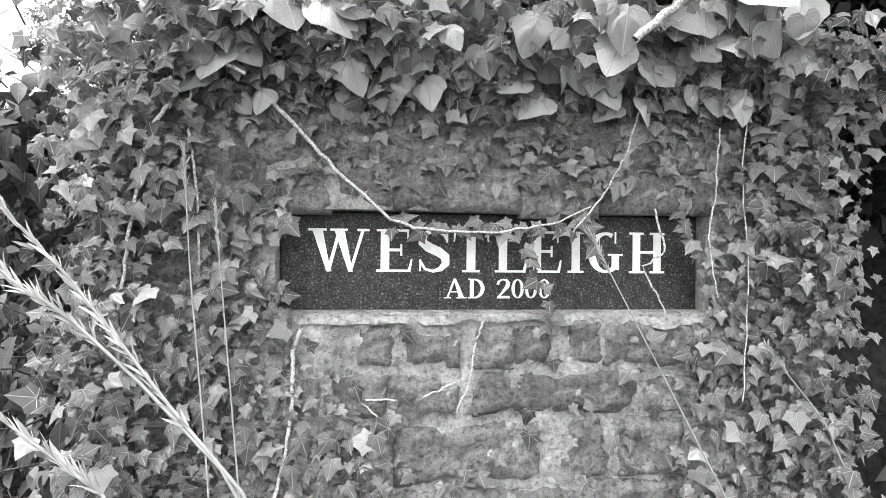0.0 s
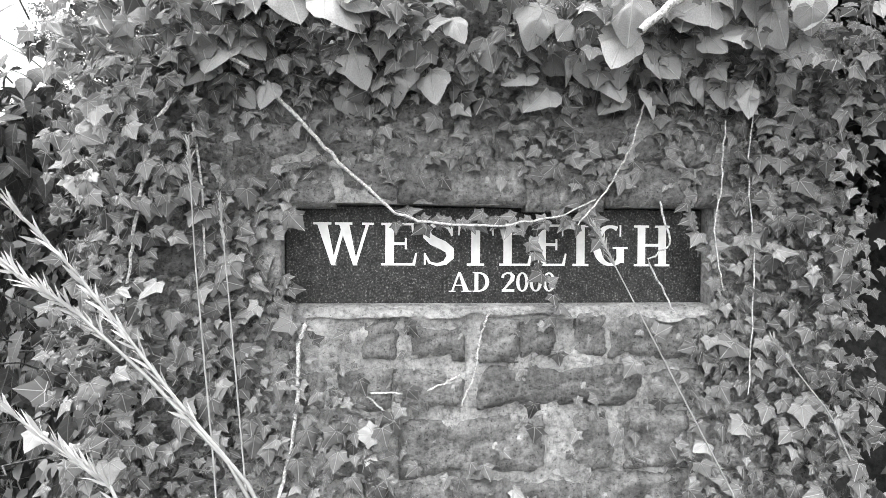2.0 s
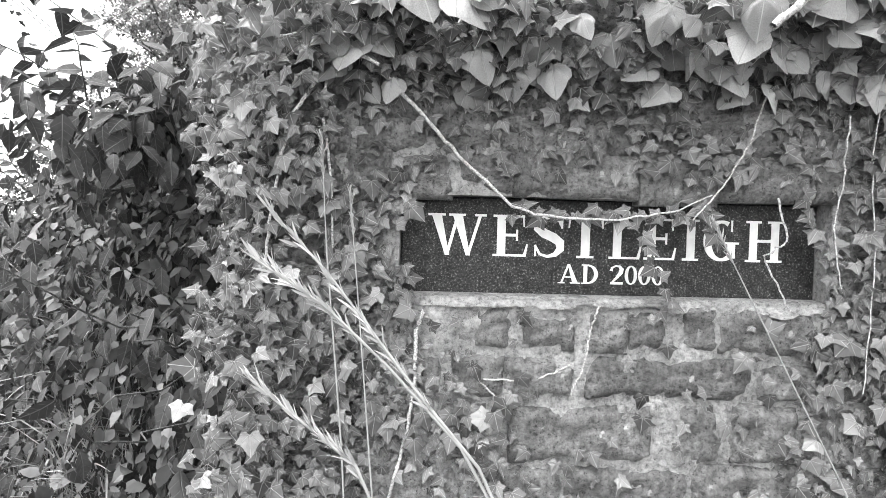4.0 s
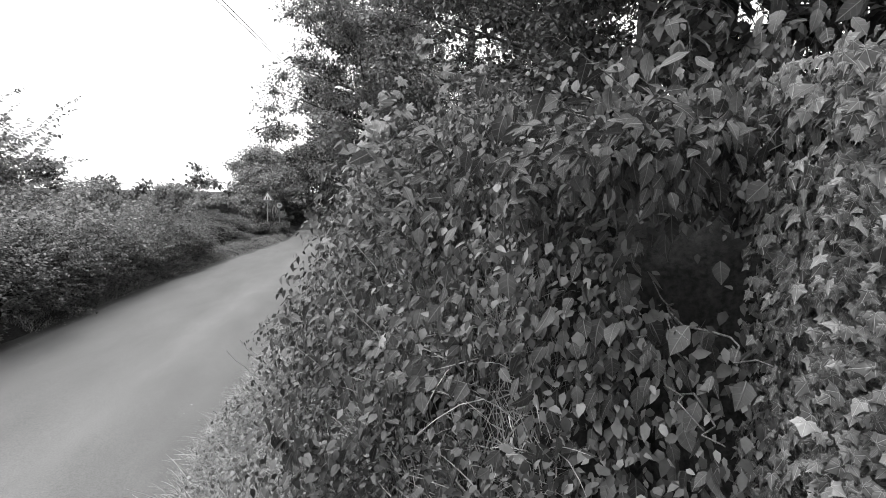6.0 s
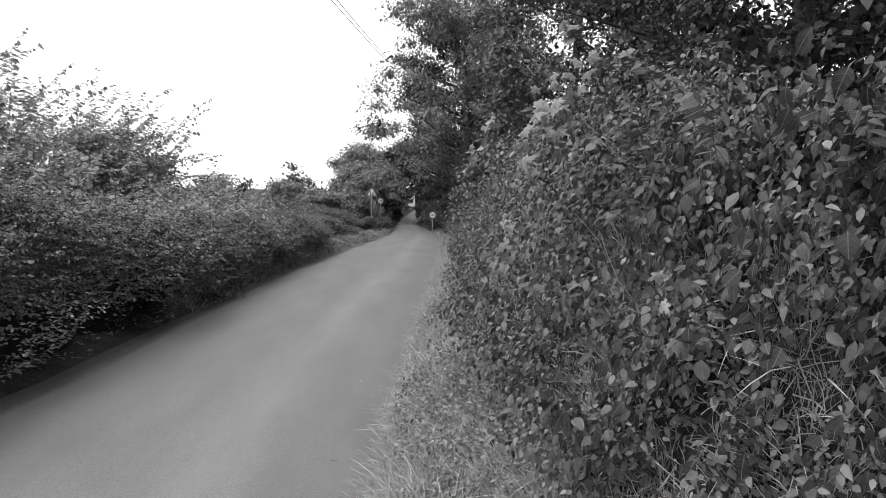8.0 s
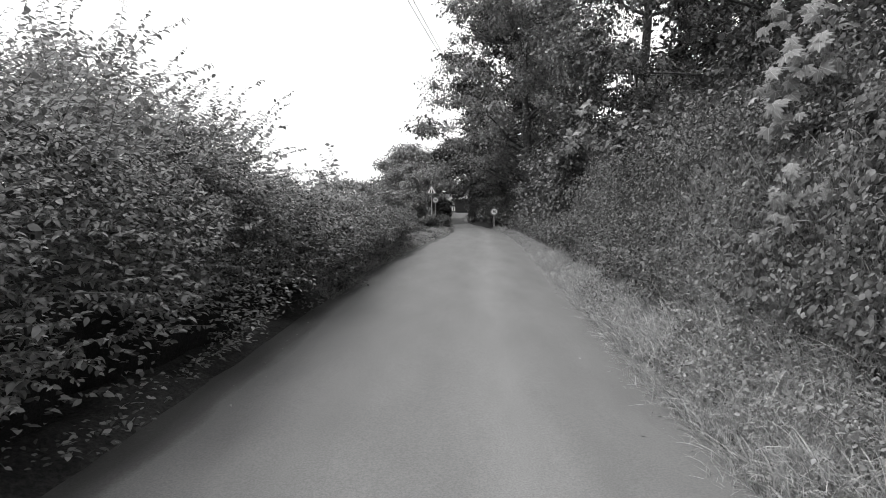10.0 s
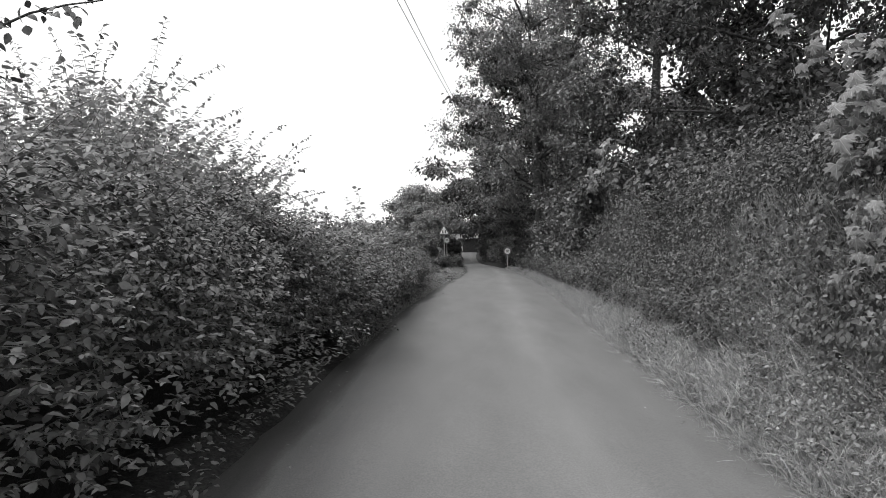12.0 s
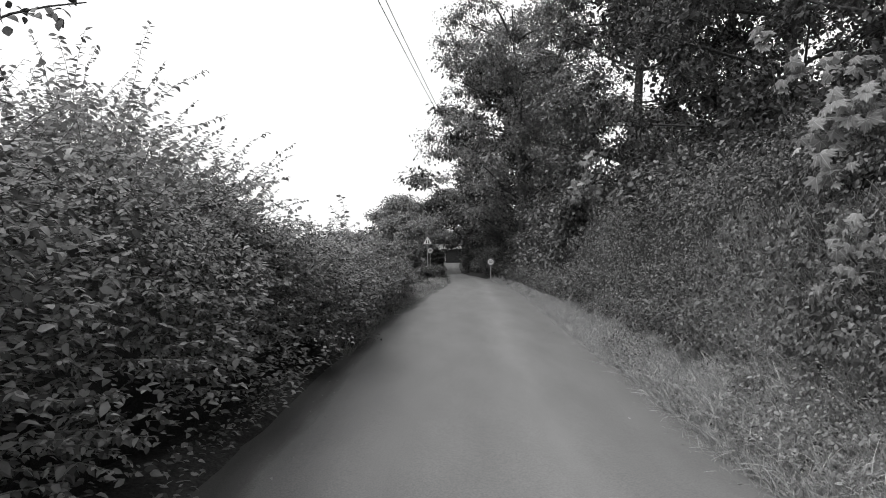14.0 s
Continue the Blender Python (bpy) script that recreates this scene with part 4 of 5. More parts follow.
part("ledge", raw_mesh("ledge", np.stack([LU, LY, LZ], -1), ledge_faces, M_MORTAR), None, pillar, "pale sloping mortar ledge under the plaque")

# ---- lettering on the plaque: serif capitals made of strokes ----
TK, TN, SF = 0.21, 0.07, 0.055


def quad(*p):
    return [tuple(p)]


def rect(x0, x1, y0, y1):
    return [((x0, y0), (x1, y0), (x1, y1), (x0, y1))]


def foot(x0, x1, y):
    return rect(x0 - 0.1, x1 + 0.1, y, y + SF)


def ribbon(points, widths):
    """Quads along a curve."""
    p = np.array(points)
    t = unit(np.gradient(p, axis=0))
    n = np.stack([-t[:, 1], t[:, 0]], -1) * (np.array(widths) / 2)[:, None]
    a, b = p + n, p - n
    return [(tuple(a[k]), tuple(a[k + 1]), tuple(b[k + 1]), tuple(b[k])) for k in range(len(p) - 1)]


def arc(cx, cy, rx, ry, a0, a1, n=18, thick=TK, thin=TN):
    a = np.radians(np.linspace(a0, a1, n))
    return ribbon(np.stack([cx + rx * np.cos(a), cy + ry * np.sin(a)], -1), thin + (thick - thin) * np.abs(np.cos(a)) ** 1.5)


def stem(x, top=True, base=True):
    return rect(x, x + TK, 0, 1) + (foot(x, x + TK, 0) if base else []) + (foot(x, x + TK, 1 - SF) if top else [])


GLYPHS = {
    "W": quad((0.08, 1), (0.32, 1), (0.52, 0), (0.42, 0)) + quad((0.42, 0), (0.5, 0), (0.76, 1), (0.68, 1)) + quad((0.58, 1), (0.82, 1), (1.02, 0), (0.92, 0)) + quad((0.93, 0), (1.0, 0), (1.3, 1), (1.22, 1)) + rect(0.0, 0.42, 1 - SF, 1) + rect(0.5, 0.9, 1 - SF, 1) + rect(1.12, 1.4, 1 - SF, 1),
    "E": stem(0.1) + rect(0.1, 0.78, 1 - SF, 1) + rect(0.1, 0.82, 0, SF) + rect(0.3, 0.62, 0.48, 0.55) + rect(0.57, 0.62, 0.38, 0.65) + quad((0.72, 1), (0.78, 1), (0.78, 0.72), (0.75, 0.72)) + quad((0.74, 0), (0.82, 0), (0.87, 0.3), (0.83, 0.3)),
    "S": ribbon([(0.66, 0.74), (0.6, 0.88), (0.45, 0.97), (0.28, 0.95), (0.15, 0.84), (0.15, 0.7), (0.28, 0.58), (0.48, 0.48), (0.62, 0.36), (0.63, 0.2), (0.52, 0.07), (0.36, 0.02), (0.2, 0.07), (0.1, 0.26)], [0.05, 0.06, 0.07, 0.1, 0.16, 0.2, 0.22, 0.22, 0.2, 0.17, 0.11, 0.07, 0.06, 0.05]) + rect(0.64, 0.68, 0.7, 0.98) + rect(0.08, 0.12, 0.02, 0.3),
    "T": stem(0.32, top=False) + rect(0.02, 0.84, 1 - SF, 1) + quad((0.02, 1), (0.08, 1), (0.04, 0.72), (0.01, 0.72)) + quad((0.78, 1), (0.84, 1), (0.86, 0.72), (0.82, 0.72)),
    "L": stem(0.1) + rect(0.1, 0.78, 0, SF) + quad((0.7, 0), (0.78, 0), (0.83, 0.32), (0.79, 0.32)),
    "I": stem(0.1),
    "G": arc(0.5, 0.5, 0.37, 0.46, 62, 318, 26) + rect(0.66, 0.86, 0.08, 0.44) + rect(0.56, 0.96, 0.42, 0.47) + rect(0.74, 0.78, 0.72, 1.0),
    "H": stem(0.1) + stem(0.68) + rect(0.3, 0.7, 0.48, 0.55),
    "A": quad((0.42, 1), (0.52, 1), (0.9, 0), (0.66, 0)) + quad((0.42, 1), (0.5, 0.96), (0.18, 0), (0.1, 0)) + rect(0.24, 0.68, 0.3, 0.36) + rect(0.0, 0.3, 0, SF) + rect(0.55, 1.0, 0, SF),
    "D": stem(0.1) + arc(0.3, 0.5, 0.5, 0.465, -90, 90, 18),
    "2": ribbon([(0.1, 0.7), (0.14, 0.86), (0.28, 0.96), (0.45, 0.94), (0.54, 0.8), (0.5, 0.6), (0.34, 0.36), (0.12, 0.06)], [0.12, 0.1, 0.08, 0.12, 0.18, 0.18, 0.12, 0.07]) + rect(0.08, 0.6, 0, 0.13),
    "0": arc(0.32, 0.5, 0.24, 0.46, 0, 360, 28, 0.17),
}


def letter(ch, px0, px1, base, height):
    polys = GLYPHS[ch]
    flat = [q for p in polys for q in p]
    lo, hi = min(q[0] for q in flat), max(q[0] for q in flat)
    sx = (pu(px1) - pu(px0)) / (hi - lo)
    bm = bmesh.new()
    for k, p in enumerate(polys):
        y = -0.0015 - 0.00002 * k
        front = [bm.verts.new((pu(px0) + (q[0] - lo) * sx, y, base + q[1] * height)) for q in p]
        back = [bm.verts.new((v.co.x, -0.0002, v.co.z)) for v in front]
        bm.faces.new(front)
        for a in range(4):
            bm.faces.new((front[a], back[a], back[(a + 1) % 4], front[(a + 1) % 4]))
    bmesh.ops.recalc_face_normals(bm, faces=bm.faces[:])
    part("letter_" + ch.lower() if ch.isalpha() else "numeral", bm, M_LETTER, plaque, "white painted serif letter")


for ch, a, b in zip("WESTLEIGH", (551, 666, 738, 799, 872, 934, 1003, 1040, 1116), (654, 728, 792, 862, 930, 992, 1032, 1104, 1182)):
    letter(ch, a, b, -0.019, 0.079)
for ch, a, b in zip("AD2000", (783, 825, 875, 902, 926, 950), (823, 854, 900, 924, 948, 972)):
    letter(ch, a, b, -0.068, 0.037)

# ---- ivy over the pillar ----
ivy = tagged(new("ivy_plant"), "green ivy with pale woody stems climbing a stone pillar", "ivy")
ivy.matrix_world = pillar.matrix_world.copy()


def ivy_density(u, z):
    d = np.full(u.shape, 0.045)
    d = np.maximum(d, smooth(-0.3, -0.42, u) * (0.75 + 0.25 * (u < -0.5)))
    d = np.maximum(d, smooth(0.3, 0.42, u) * 0.85) * smooth(0.71, 0.6, u)
    d = np.maximum(d, smooth(0.2, 0.31, z))
    d = np.maximum(d, smooth(0.08, 0.2, z) * 0.35)
    d = np.maximum(d, 0.75 * np.exp(-(((u + 0.29) / 0.09) ** 2 + ((z + 0.36) / 0.13) ** 2)))
    d = np.maximum(d, 0.55 * np.exp(-(((u - 0.14) / 0.1) ** 2 + ((z - 0.12) / 0.09) ** 2)))
    inside = (np.abs(u) < HX - 0.02) & (z > -HZ - 0.01) & (z < HZ + 0.04)
    d = np.where(inside, 0.0, d)
    return d * (0.72 + 0.4 * wobble(u, z, 0.08))


def ivy_points(n, u0, u1, z0, z1):
    u, z = rng.uniform(u0, u1, n), rng.uniform(z0, z1, n)
    k = rng.uniform(0, 1, n) < ivy_density(u, z)
    return u[k], z[k]


def ivy_pose(u, z, out):
    """Pose of one leaf: base on the wall, tip hanging, face to the open."""
    n = len(u)
    p = np.stack([u, FRONT - 0.006 - out, z], -1)
    ang = rng.normal(size=n) * 0.9
    t = np.stack([np.sin(ang), -0.25 + 0.3 * rng.normal(size=n), -np.cos(ang)], -1)
    f = np.stack([-0.1 + 0.4 * rng.normal(size=n), -np.ones(n), 0.5 + 0.45 * rng.normal(size=n)], -1)
    return p, t, f


def thickness(u, z):
    return 0.012 + 0.1 * smooth(-0.4, -0.66, u) + 0.07 * smooth(0.4, 0.66, u) + 0.13 * smooth(0.26, 0.42, z)


u, z = ivy_points(15000, -0.74, 0.7, -1.0, 0.44)
p, t, f = ivy_pose(u, z, thickness(u, z) * rng.uniform(0, 1, len(u)))
size = rng.uniform(0.014, 0.032, len(u)) * (1 + 0.35 * smooth(0.2, 0.4, z))
part("small_leaves", raw_mesh("small_leaves", *leaves(IVY, p, t, f, size), M_IVY, veins=IVY), None, ivy)["kind"] = "stuff"
u, z = ivy_points(1100, -0.76, 0.7, -1.0, 0.4)
p, t, f = ivy_pose(u, z, 0.01 + thickness(u, z) * rng.uniform(0.5, 1, len(u)))
part("broad_leaves", raw_mesh("broad_leaves", *leaves(IVY_BROAD, p, t, f, rng.uniform(0.022, 0.043, len(u))), M_IVY, veins=IVY_BROAD), None, ivy)["kind"] = "stuff"


# ivy round the pillar's side
n = 2600
side_y, side_z = rng.uniform(FRONT - 0.02, 0.5, n), rng.uniform(-1.2, 0.5, n)
p = np.stack([U0 - 0.005 - 0.09 * rng.uniform(0, 1, n), side_y, side_z], -1)
t = np.stack([-0.25 + 0.3 * rng.normal(size=n), 0.7 * rng.normal(size=n), -np.ones(n)], -1)
f = np.stack([-np.ones(n), -0.25 + 0.3 * rng.normal(size=n), 0.45 + 0.3 * rng.normal(size=n)], -1)
part("side_leaves", raw_mesh("side_leaves", *leaves(IVY, p, t, f, rng.uniform(0.022, 0.046, n)), M_IVY, veins=IVY), None, ivy)["kind"] = "stuff"


def leaf_objects(name, template, mat, u, z, out, sizes, curls, wild=1.0):
    """Separate leaves that share a few meshes."""
    shapes = []
    for c in curls:
        V = template[0].copy()
        V[:, 2] *= c
        shapes.append(raw_mesh(name, V, template[1], mat, veins=template))
    p, t, f = ivy_pose(u, z, out)
    t = unit(t + (wild - 1) * 0.8 * rng.normal(size=t.shape))
    f = f + (wild - 1) * np.array([0, 0, 0.9]) + (wild - 1) * 0.6 * rng.normal(size=f.shape)
    b = unit(np.cross(t, f))
    n = np.cross(b, t)
    for k in range(len(u)):
        ob = part(name, shapes[k % len(shapes)], None, ivy)
        m = Matrix((b[k], t[k], n[k])).transposed().to_4x4()
        ob.matrix_local = Matrix.Translation(p[k]) @ m @ Matrix.Scale(float(sizes[k]), 4)


u, z = ivy_points(420, -0.7, 0.74, -0.45, 0.34)
u, z = u[:150], z[:150]
leaf_objects("ivy_leaf", IVY_BROAD, M_IVY_ONE, u, z, thickness(u, z) + 0.006, rng.uniform(0.022, 0.042, len(u)), (0.6, 1.0, 1.5, 2.0))
n = 210
u, z = rng.uniform(-0.6, 0.52, n), 0.29 + 0.3 * rng.uniform(0, 1, n)
leaf_objects("old_ivy_leaf", IVY_OLD, M_IVY_BIG, u, z, 0.02 + 0.13 * rng.uniform(0, 1, n) * smooth(0.27, 0.42, z), rng.uniform(0.04, 0.09, n) * (0.75 + 0.3 * smooth(0.3, 0.45, z)), (0.7, 1.6, 2.6), 1.35)


def vine(points, r0, r1, out=0.02, mat=None):
    """A stem through points given along the face."""
    k = np.array([(pu(x), pz(y)) for x, y in points])
    s = np.linspace(0, len(k) - 1, 6 * len(k))
    base = np.arange(len(k))
    path = np.stack([np.interp(s, base, k[:, 0]), np.full(len(s), FRONT - out), np.interp(s, base, k[:, 1])], -1)
    path[1:-1] += 0.0012 * rng.normal(size=(len(s) - 2, 3))
    return part("stem", raw_mesh("stem", *tube(path, np.linspace(r0, r1, len(s)), 6), mat or M_STEM), None, ivy, "pale woody ivy stem")


for pts, a, b, o in (
    ([(470, 182), (540, 250), (615, 330), (690, 395), (740, 410), (860, 414), (960, 396), (1020, 368)], 0.0038, 0.0013, 0.03),
    ([(370, 210), (330, 270), (315, 350), (300, 460), (285, 570)], 0.0035, 0.0025, 0.07),
    ([(385, 190), (378, 250), (392, 330), (400, 470)], 0.003, 0.002, 0.05),
    ([(548, 572), (535, 610), (536, 690), (528, 760), (500, 882), (480, 960)], 0.004, 0.003, 0.015),
    ([(1105, 200), (1075, 290), (1040, 350), (990, 410)], 0.002, 0.0014, 0.03),
    ([(1245, 230), (1240, 330), (1225, 420), (1245, 520)], 0.0016, 0.0012, 0.03),
    ([(845, 560), (830, 600), (825, 650), (800, 715)], 0.002, 0.0015, 0.012),
    ([(700, 750), (640, 690), (740, 690), (800, 660)], 0.002, 0.0015, 0.012),
    ([(1130, 370), (1150, 440), (1110, 470), (1160, 560)], 0.002, 0.0015, 0.03),
    ([(1040, 130), (1090, 85), (1145, 45), (1200, 10)], 0.007, 0.006, 0.16),
    ([(250, 100), (300, 150), (380, 130), (470, 182)], 0.004, 0.003, 0.08),
    ([(1300, 150), (1285, 300), (1300, 480), (1290, 700)], 0.0014, 0.0012, 0.03),
):
    vine(pts, a, b, o)

# leaves along the strand that hangs across the plaque
ku = np.concatenate([np.linspace(pu(690), pu(1020), 26), np.linspace(pu(900), pu(960), 8), np.linspace(pu(985), pu(1040), 12), np.linspace(pu(1180), pu(1230), 10)])
kz = np.concatenate([np.full(26, pz(402)) + 0.006 * rng.normal(size=26), np.linspace(pz(420), pz(545), 8), np.linspace(pz(330), pz(440), 12), np.linspace(pz(360), pz(470), 10)])
leaf_objects("ivy_leaf", IVY, M_IVY_ONE, ku, kz, np.full(len(ku), 0.012), rng.uniform(0.022, 0.038, len(ku)), (0.8, 1.3))

# ---- tall grass in front of the pillar ----
tall = tagged(new("grass_stalks"), "tall pale brome grass stalks with feathery seed heads", "grass", group="brome grass stalks")


def stalk(points, head, r=0.0016):
    pts = np.array(points)
    s = np.linspace(0, len(pts) - 1, 24)
    path = np.stack([np.interp(s, np.arange(len(pts)), pts[:, c]) for c in range(3)], -1)
    part("stalk", raw_mesh("stalk", *tube(path, np.linspace(r * 0.5, r, 24), 5), M_DRY), None, tall)
    if head:
        m_h = 90
        fpos = rng.uniform(0, head, m_h)
        base = np.stack([np.interp(fpos * 23, np.arange(24), path[:, c]) for c in range(3)], -1)
        d = unit(path[0] - path[12])
        part("seed_head", raw_mesh("seed_head", *leaves(SPIKE, base, d * 1.0 + rng.normal(size=(m_h, 3)) * 0.2, rng.normal(size=(m_h, 3)), rng.uniform(0.01, 0.022, m_h)), M_DRY), None, tall, "feathery pale seed head")


stalk([(3.858, -0.413, 1.884), (3.894, -0.432, 1.843), (3.923, -0.447, 1.803), (3.958, -0.466, 1.753), (4.0, -0.488, 1.698), (4.25, -0.6, 1.1), (4.32, -0.62, 0.42)], 0.55)
stalk([(3.85, -0.412, 1.847), (3.897, -0.434, 1.814), (3.939, -0.456, 1.771), (3.994, -0.485, 1.706), (4.22, -0.58, 1.1), (4.28, -0.6, 0.42)], 0.3)
stalk([(3.85, -0.41, 1.757), (3.885, -0.427, 1.727), (3.921, -0.446, 1.697), (4.1, -0.52, 1.2), (4.18, -0.55, 0.42)], 0.5)
for a, b, c in (((430, 380), (450, 600), (475, 882)), ((1000, 415), (1100, 600), (1240, 860)), ((1300, 600), (1400, 720), (1475, 880)), ((385, 300), (395, 470), (425, 800))):
    q = [tuple(PLAQUE + PU * pu(x) + PN * (-0.13) + np.array([0, 0, pz(y)])) for x, y in (a, b, c)]
    q.append((q[-1][0] + 0.05, q[-1][1] - 0.05, 0.4))
    stalk(q, 0.12, 0.002)


# ---- maple saplings on the bank ----
def sapling(label, tips, size, name="maple_sapling"):
    ob = tagged(new(name), label, name.split("_")[1])
    x0, y0 = tips[0][0] + 0.25, tips[0][1] + 0.15
    root = (x0, y0, float(ground_z(x0, y0)) - 0.05)
    P = []
    for tip in tips:
        path = wander(root, tip, 7, 0.02)
        part("stem", raw_mesh("stem", *tube(path, np.linspace(0.012, 0.004, 7), 5), M_TWIG), None, ob)
        P.append(np.array(tip) + rng.normal(size=(13, 3)) * np.array([0.07, 0.07, 0.1]))
    P = np.concatenate(P)
    k = len(P)
    me = [raw_mesh("leaf", MAPLE[0] * np.array([1, 1, c]), MAPLE[1], M_MAPLE_ONE, veins=MAPLE) for c in (0.6, 1.1, 1.7)]
    T = unit(rng.normal(size=(k, 3)) * 0.5 + np.array([-0.3, -0.4, -0.7]))
    N = rng.normal(size=(k, 3)) * 0.35 + np.array([-0.45, -0.5, 0.8])
    B = unit(np.cross(T, N))
    Z = np.cross(B, T)
    for j in range(k):
        lf = part("leaf", me[j % 3], None, ob)
        lf.matrix_local = Matrix.Translation(P[j]) @ Matrix((B[j], T[j], Z[j])).transposed().to_4x4() @ Matrix.Scale(size * rng.uniform(0.6, 1.2), 4)
    return ob


sapling("young sycamore shoots with pale lobed leaves on the bank", [(3.17, 4.7, 2.55), (3.1, 4.7, 2.32), (3.14, 4.6, 2.1), (3.2, 4.6, 1.75)], 0.125)
sapling("upright sycamore shoot with pale lobed leaves", [(3.38, 4.5, 2.75), (3.34, 4.5, 2.5)], 0.125)
sapling("low sycamore shoots with broad leaves in the brambles", [(2.85, 4.0, 1.5), (2.87, 4.0, 1.25), (3.1, 3.85, 1.5)], 0.09)
sapling("sycamore branch end with pale leaves above the bank", [(4.3, 7.0, 3.6), (3.95, 7.0, 3.9), (4.6, 6.8, 3.5)], 0.15)

sapling("upright sycamore sapling on the crest of the bank", [(3.8, 14, 3.5), (3.72, 13.9, 3.1), (3.4, 13.5, 2.7), (3.95, 14, 2.9)], 0.17)
sapling("bramble shoot with pale broad leaves in the bank", [(3.36, 1.66, 1.38), (3.28, 1.6, 1.3), (3.2, 1.75, 1.2)], 0.06, "bramble_shoot")

# ---- shrub shoots that stand out of the bank ----
shrub = tagged(new("dogwood_shrub"), "dogwood shrub with drooping pointed leaves beside the pillar", "shrub")
geo, twg = [], []
for base, n_s, spread, ln in (((3.62, 0.95, 2.12), 16, (0.1, 0.2, 0.12), 0.3), ((3.45, 2.0, 1.3), 50, (0.15, 0.5, 0.5), 0.5), ((3.25, 3.0, 1.5), 40, (0.15, 0.5, 0.5), 0.5)):
    lv, st = shoots(base, n_s, spread, ln, 0.065, 0.4, (-0.7, -0.45, 0.3), thick=0.0025)
    geo.append(lv)
    twg.append(st)
part("leaves", raw_mesh("leaves", *join(*geo), M_SHRUB, veins=SMALL), None, shrub)["kind"] = "stuff"
roof = clumps([(3.95, 0.8, 2.16), (3.7, 0.75, 2.1), (4.1, 0.55, 2.18), (3.8, 1.05, 2.1)], [0.3, 0.28, 0.28, 0.3], 1700, 0.052, OVATE, 0.5, 0.9)
part("upper_leaves", raw_mesh("upper_leaves", *roof, M_SHRUB, veins=OVATE), None, shrub)["kind"] = "stuff"
part("twigwork", raw_mesh("twigwork", *join(*twg), M_TWIG), None, shrub)["kind"] = "stuff"

for k in range(6):
    a = np.array([3.95, 0.95, 1.55]) + rng.normal(size=3) * np.array([0.05, 0.1, 0.1])
    e = np.array([3.62, 0.5, 1.7]) + rng.normal(size=3) * np.array([0.08, 0.12, 0.14])
    part("bare_twig", raw_mesh("bare_twig", *tube(wander(a, e, 8, 0.025), np.linspace(0.004, 0.0015, 8), 5), M_TWIG), None, shrub, "bare pale twig")

# dry stalks and bare twigs caught in the bank
for k in range(26):
    y = rng.uniform(0.6, 5.5)
    x = float(road_edges(y)[1] + setback(y)) + rng.uniform(0.5, 1.4)
    zz = float(ground_z(x, y))
    a = np.array([x - 0.2, y, zz + 0.12])
    e = a + np.array([-0.15, rng.normal() * 0.2, 0.3]) * rng.uniform(0.6, 1.5)
    tw = tagged(new("dry_stalk", raw_mesh("dry_stalk", *tube(wander(a - np.array([-0.15, 0, 0.15]), e, 7, 0.02), np.linspace(0.0035, 0.0015, 7), 5), M_DRY)), "pale dry stalk caught in the bank growth", "stalk", group="dry stalks on the bank")


# ---- road signs ----
def prism(bm, outline, y0, y1):
    f = [bm.verts.new((x, y0, z)) for x, z in outline]
    b = [bm.verts.new((x, y1, z)) for x, z in outline]
    bm.faces.new(f)
    bm.faces.new(b[::-1])
    n = len(f)
    for k in range(n):
        bm.faces.new((f[k], b[k], b[(k + 1) % n], f[(k + 1) % n]))
    bmesh.ops.recalc_face_normals(bm, faces=bm.faces[:])


def post(parent, h, r=0.025):
    part("post", raw_mesh("post", *tube([(0, 0.03, -0.2), (0, 0.03, h * 0.5), (0, 0.03, h)], [r] * 3, 10), M_METAL), None, parent, "grey metal post")


def rounded_triangle(s, r):
    out = []
    for k in range(3):
        a = math.pi / 2 + k * 2 * math.pi / 3
        cx, cz = math.cos(a) * (s / math.sqrt(3) - 2 * r), math.sin(a) * (s / math.sqrt(3) - 2 * r)
        for d in np.linspace(-1, 1, 5):
            out.append((cx + r * math.cos(a + d), cz + r * math.sin(a + d)))
    return out


warn = tagged(new("warning_sign"), "triangular warning sign with dark border on a thin post", "road sign")
warn.location = (-0.07, 26, 0.2)
post(warn, 1.62)
bm = bmesh.new()
prism(bm, [(x, z + 1.56) for x, z in rounded_triangle(0.52, 0.03)], -0.002, 0.004)
part("border", bm, M_SIGNRED, warn, "dark border of the sign plate")
bm = bmesh.new()
prism(bm, [(x, z + 1.56) for x, z in rounded_triangle(0.37, 0.02)], -0.006, -0.003)
part("panel", bm, M_SIGNWHITE, warn, "white panel")
for dx in (-0.05, 0.055):
    bm = bmesh.new()
    prism(bm, [(dx - 0.035, 1.47), (dx + 0.035, 1.47), (dx + 0.012, 1.62), (dx - 0.012, 1.62)], -0.01, -0.007)
    part("symbol", bm, M_SIGNBLACK, warn, "black symbol")


def disc(r, n=28):
    return [(r * math.cos(2 * math.pi * k / n), r * math.sin(2 * math.pi * k / n)) for k in range(n)]


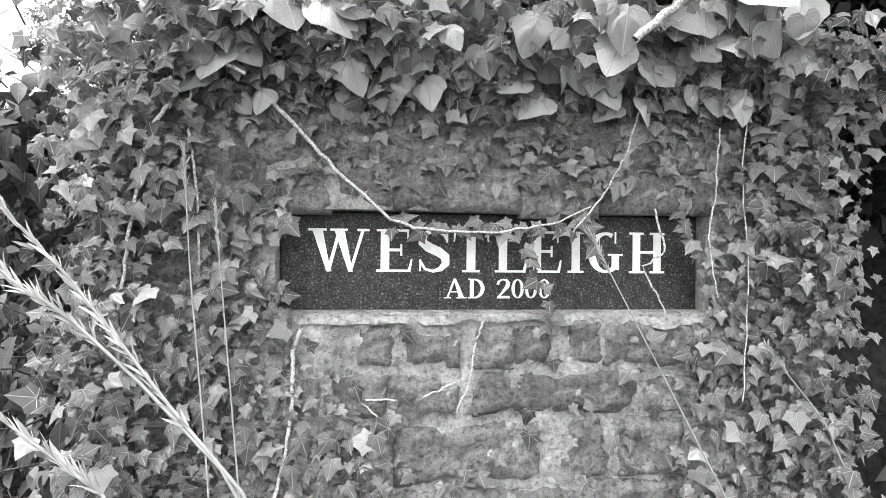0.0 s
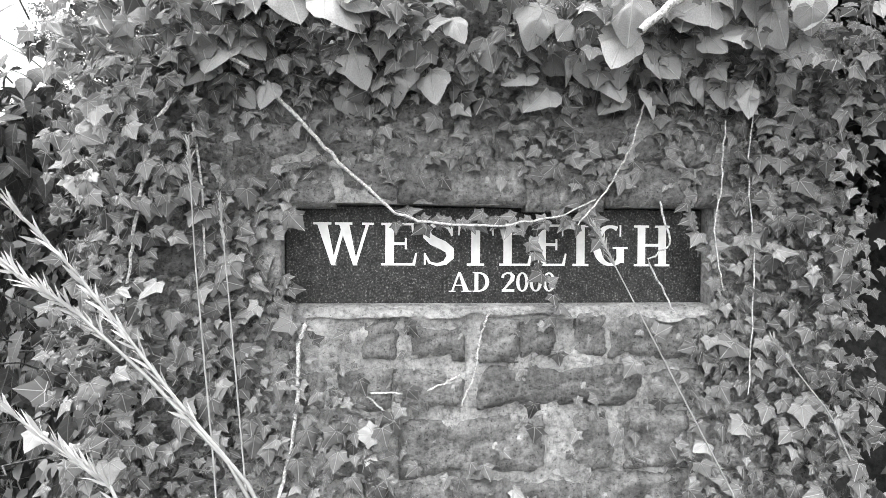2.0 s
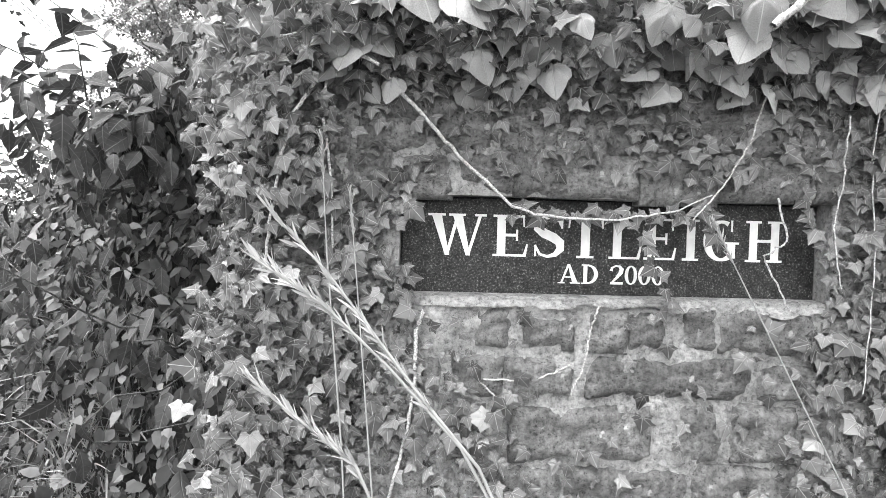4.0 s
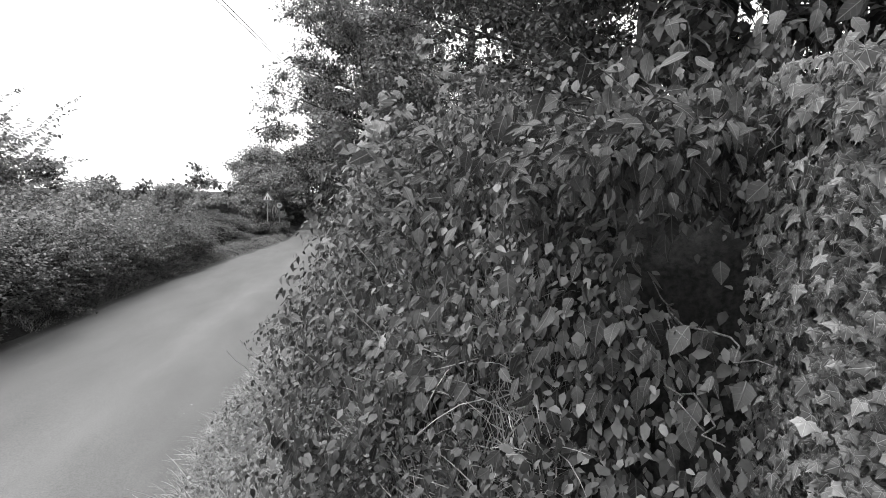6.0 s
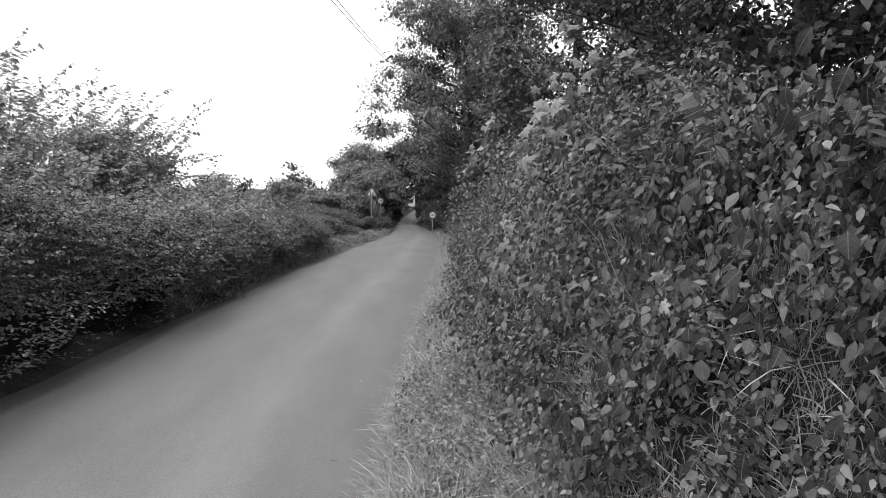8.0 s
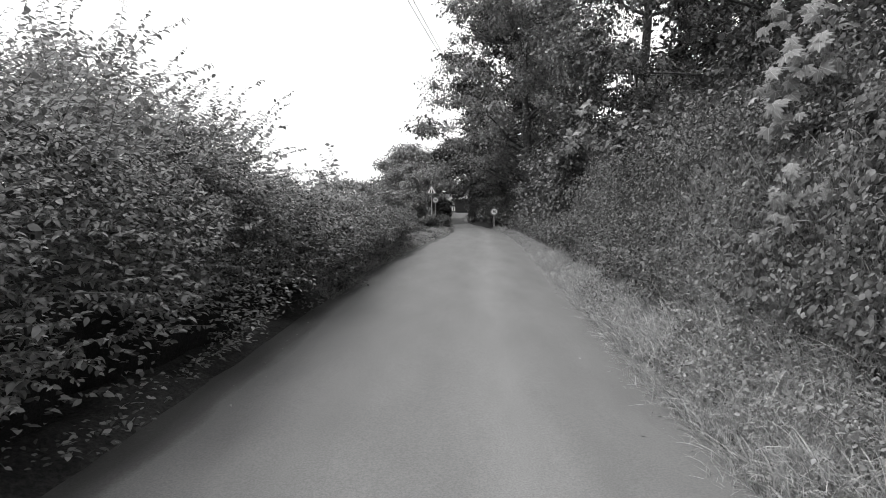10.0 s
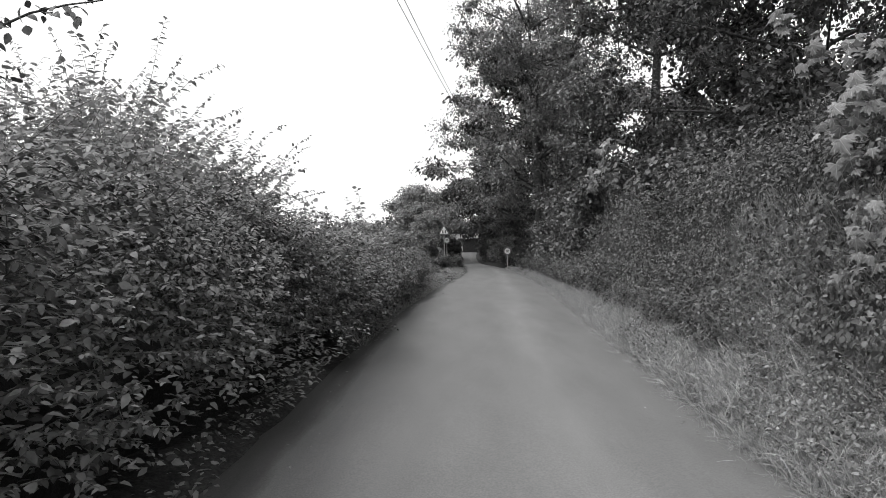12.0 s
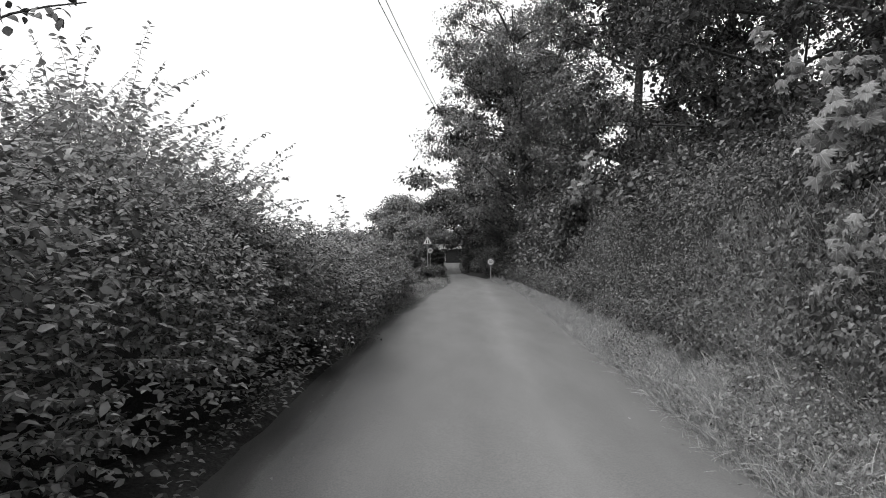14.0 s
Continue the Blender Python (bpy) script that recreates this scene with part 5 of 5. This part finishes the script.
def round_sign(x, y, z, h, turn, label):
    ob = tagged(new("speed_sign"), label, "road sign", group="speed limit signs")
    ob.matrix_world = pose(x, y, z, 0, 0, turn)
    post(ob, h)
    bm = bmesh.new()
    prism(bm, [(a, c + h) for a, c in disc(0.17)], -0.002, 0.004)
    part("border", bm, M_SIGNRED, ob, "dark ring of the sign plate")
    bm = bmesh.new()
    prism(bm, [(a, c + h) for a, c in disc(0.125)], -0.006, -0.003)
    part("panel", bm, M_SIGNWHITE, ob, "white panel")
    cu = bpy.data.curves.new("numerals", "FONT")
    cu.body, cu.size, cu.align_x, cu.align_y, cu.extrude, cu.offset = "30", 0.15, "CENTER", "CENTER", 0.001, 0.003
    tmp = bpy.data.objects.new("tmp", cu)
    me = bpy.data.meshes.new_from_object(tmp)
    bpy.data.objects.remove(tmp)
    me.materials.clear()
    t_ob = part("numerals", me, M_SIGNBLACK, ob, "black numerals")
    t_ob.location, t_ob.rotation_euler = (0, -0.009, h), (radians(90), 0, 0)


round_sign(2.66, 25.7, -0.02, 0.86, 0, "round speed limit sign on a short post in the verge")
round_sign(0.05, 30, 0.25, 1.1, 8, "round speed limit sign half hidden behind another sign")

# ---- at the end of the lane ----
M_RENDER = plain("white_render", 0.75, 0.8)
M_TIMBER = rough_material("dark_timber", [(0.3, 0.02), (0.7, 0.05)], 5.0, 0.4)
cottage = tagged(new("cottage"), "white rendered cottage with a dark slate roof", "house")
cottage.location = (3.0, 70, -0.6)
bm = bmesh.new()
block(bm, -2.4, 2.4, 0, 5, 0, 2.6)
part("wall", bm, M_RENDER, cottage)
bm = bmesh.new()
prism(bm, [(-2.7, 2.55), (2.7, 2.55), (0, 4.2)], -0.2, 5.2)
part("roof", bm, M_TIMBER, cottage, "dark slate roof")
for wx in (-1.2, 1.1):
    bm = bmesh.new()
    block(bm, wx - 0.4, wx + 0.4, -0.03, 0.02, 1.1, 2.0)
    part("window", bm, M_SIGNBLACK, cottage, "dark window")
shed = tagged(new("timber_shed"), "low dark timber shed beside the end of the lane", "shed")
shed.location = (2.5, 56, 0.1)
for k in range(9):
    bm = bmesh.new()
    block(bm, -0.9 + k * 0.2, -0.71 + k * 0.2, 0, 0.03, 0, 1.15)
    part("board", bm, M_TIMBER, shed)
bm = bmesh.new()
prism(bm, [(-1.0, 1.15), (1.0, 1.15), (1.0, 1.35), (-1.0, 1.2)], -0.1, 2.0)
part("roof", bm, M_TIMBER, shed)
bm = bmesh.new()
block(bm, -0.88, 0.88, 0.05, 1.9, 0, 1.14)
part("body", bm, M_TIMBER, shed)

# ---- overhead wires ----
for dx in (0.0, 0.22):
    s = np.linspace(0, 1, 30)[:, None]
    a, b = np.array([-4.5 + dx * 1.5, -10.0, 8.3]), np.array([2.0 + dx * 0.3, 40.0, 8.3])
    wp = a * (1 - s) + b * s
    wp[:, 2] -= 4 * 0.55 * (s * (1 - s))[:, 0]
    tagged(new("overhead_wire", raw_mesh("overhead_wire", *tube(wp, [0.011] * 30, 5), M_SIGNBLACK)), "thin dark overhead wire above the lane", "wire", group="overhead wires")
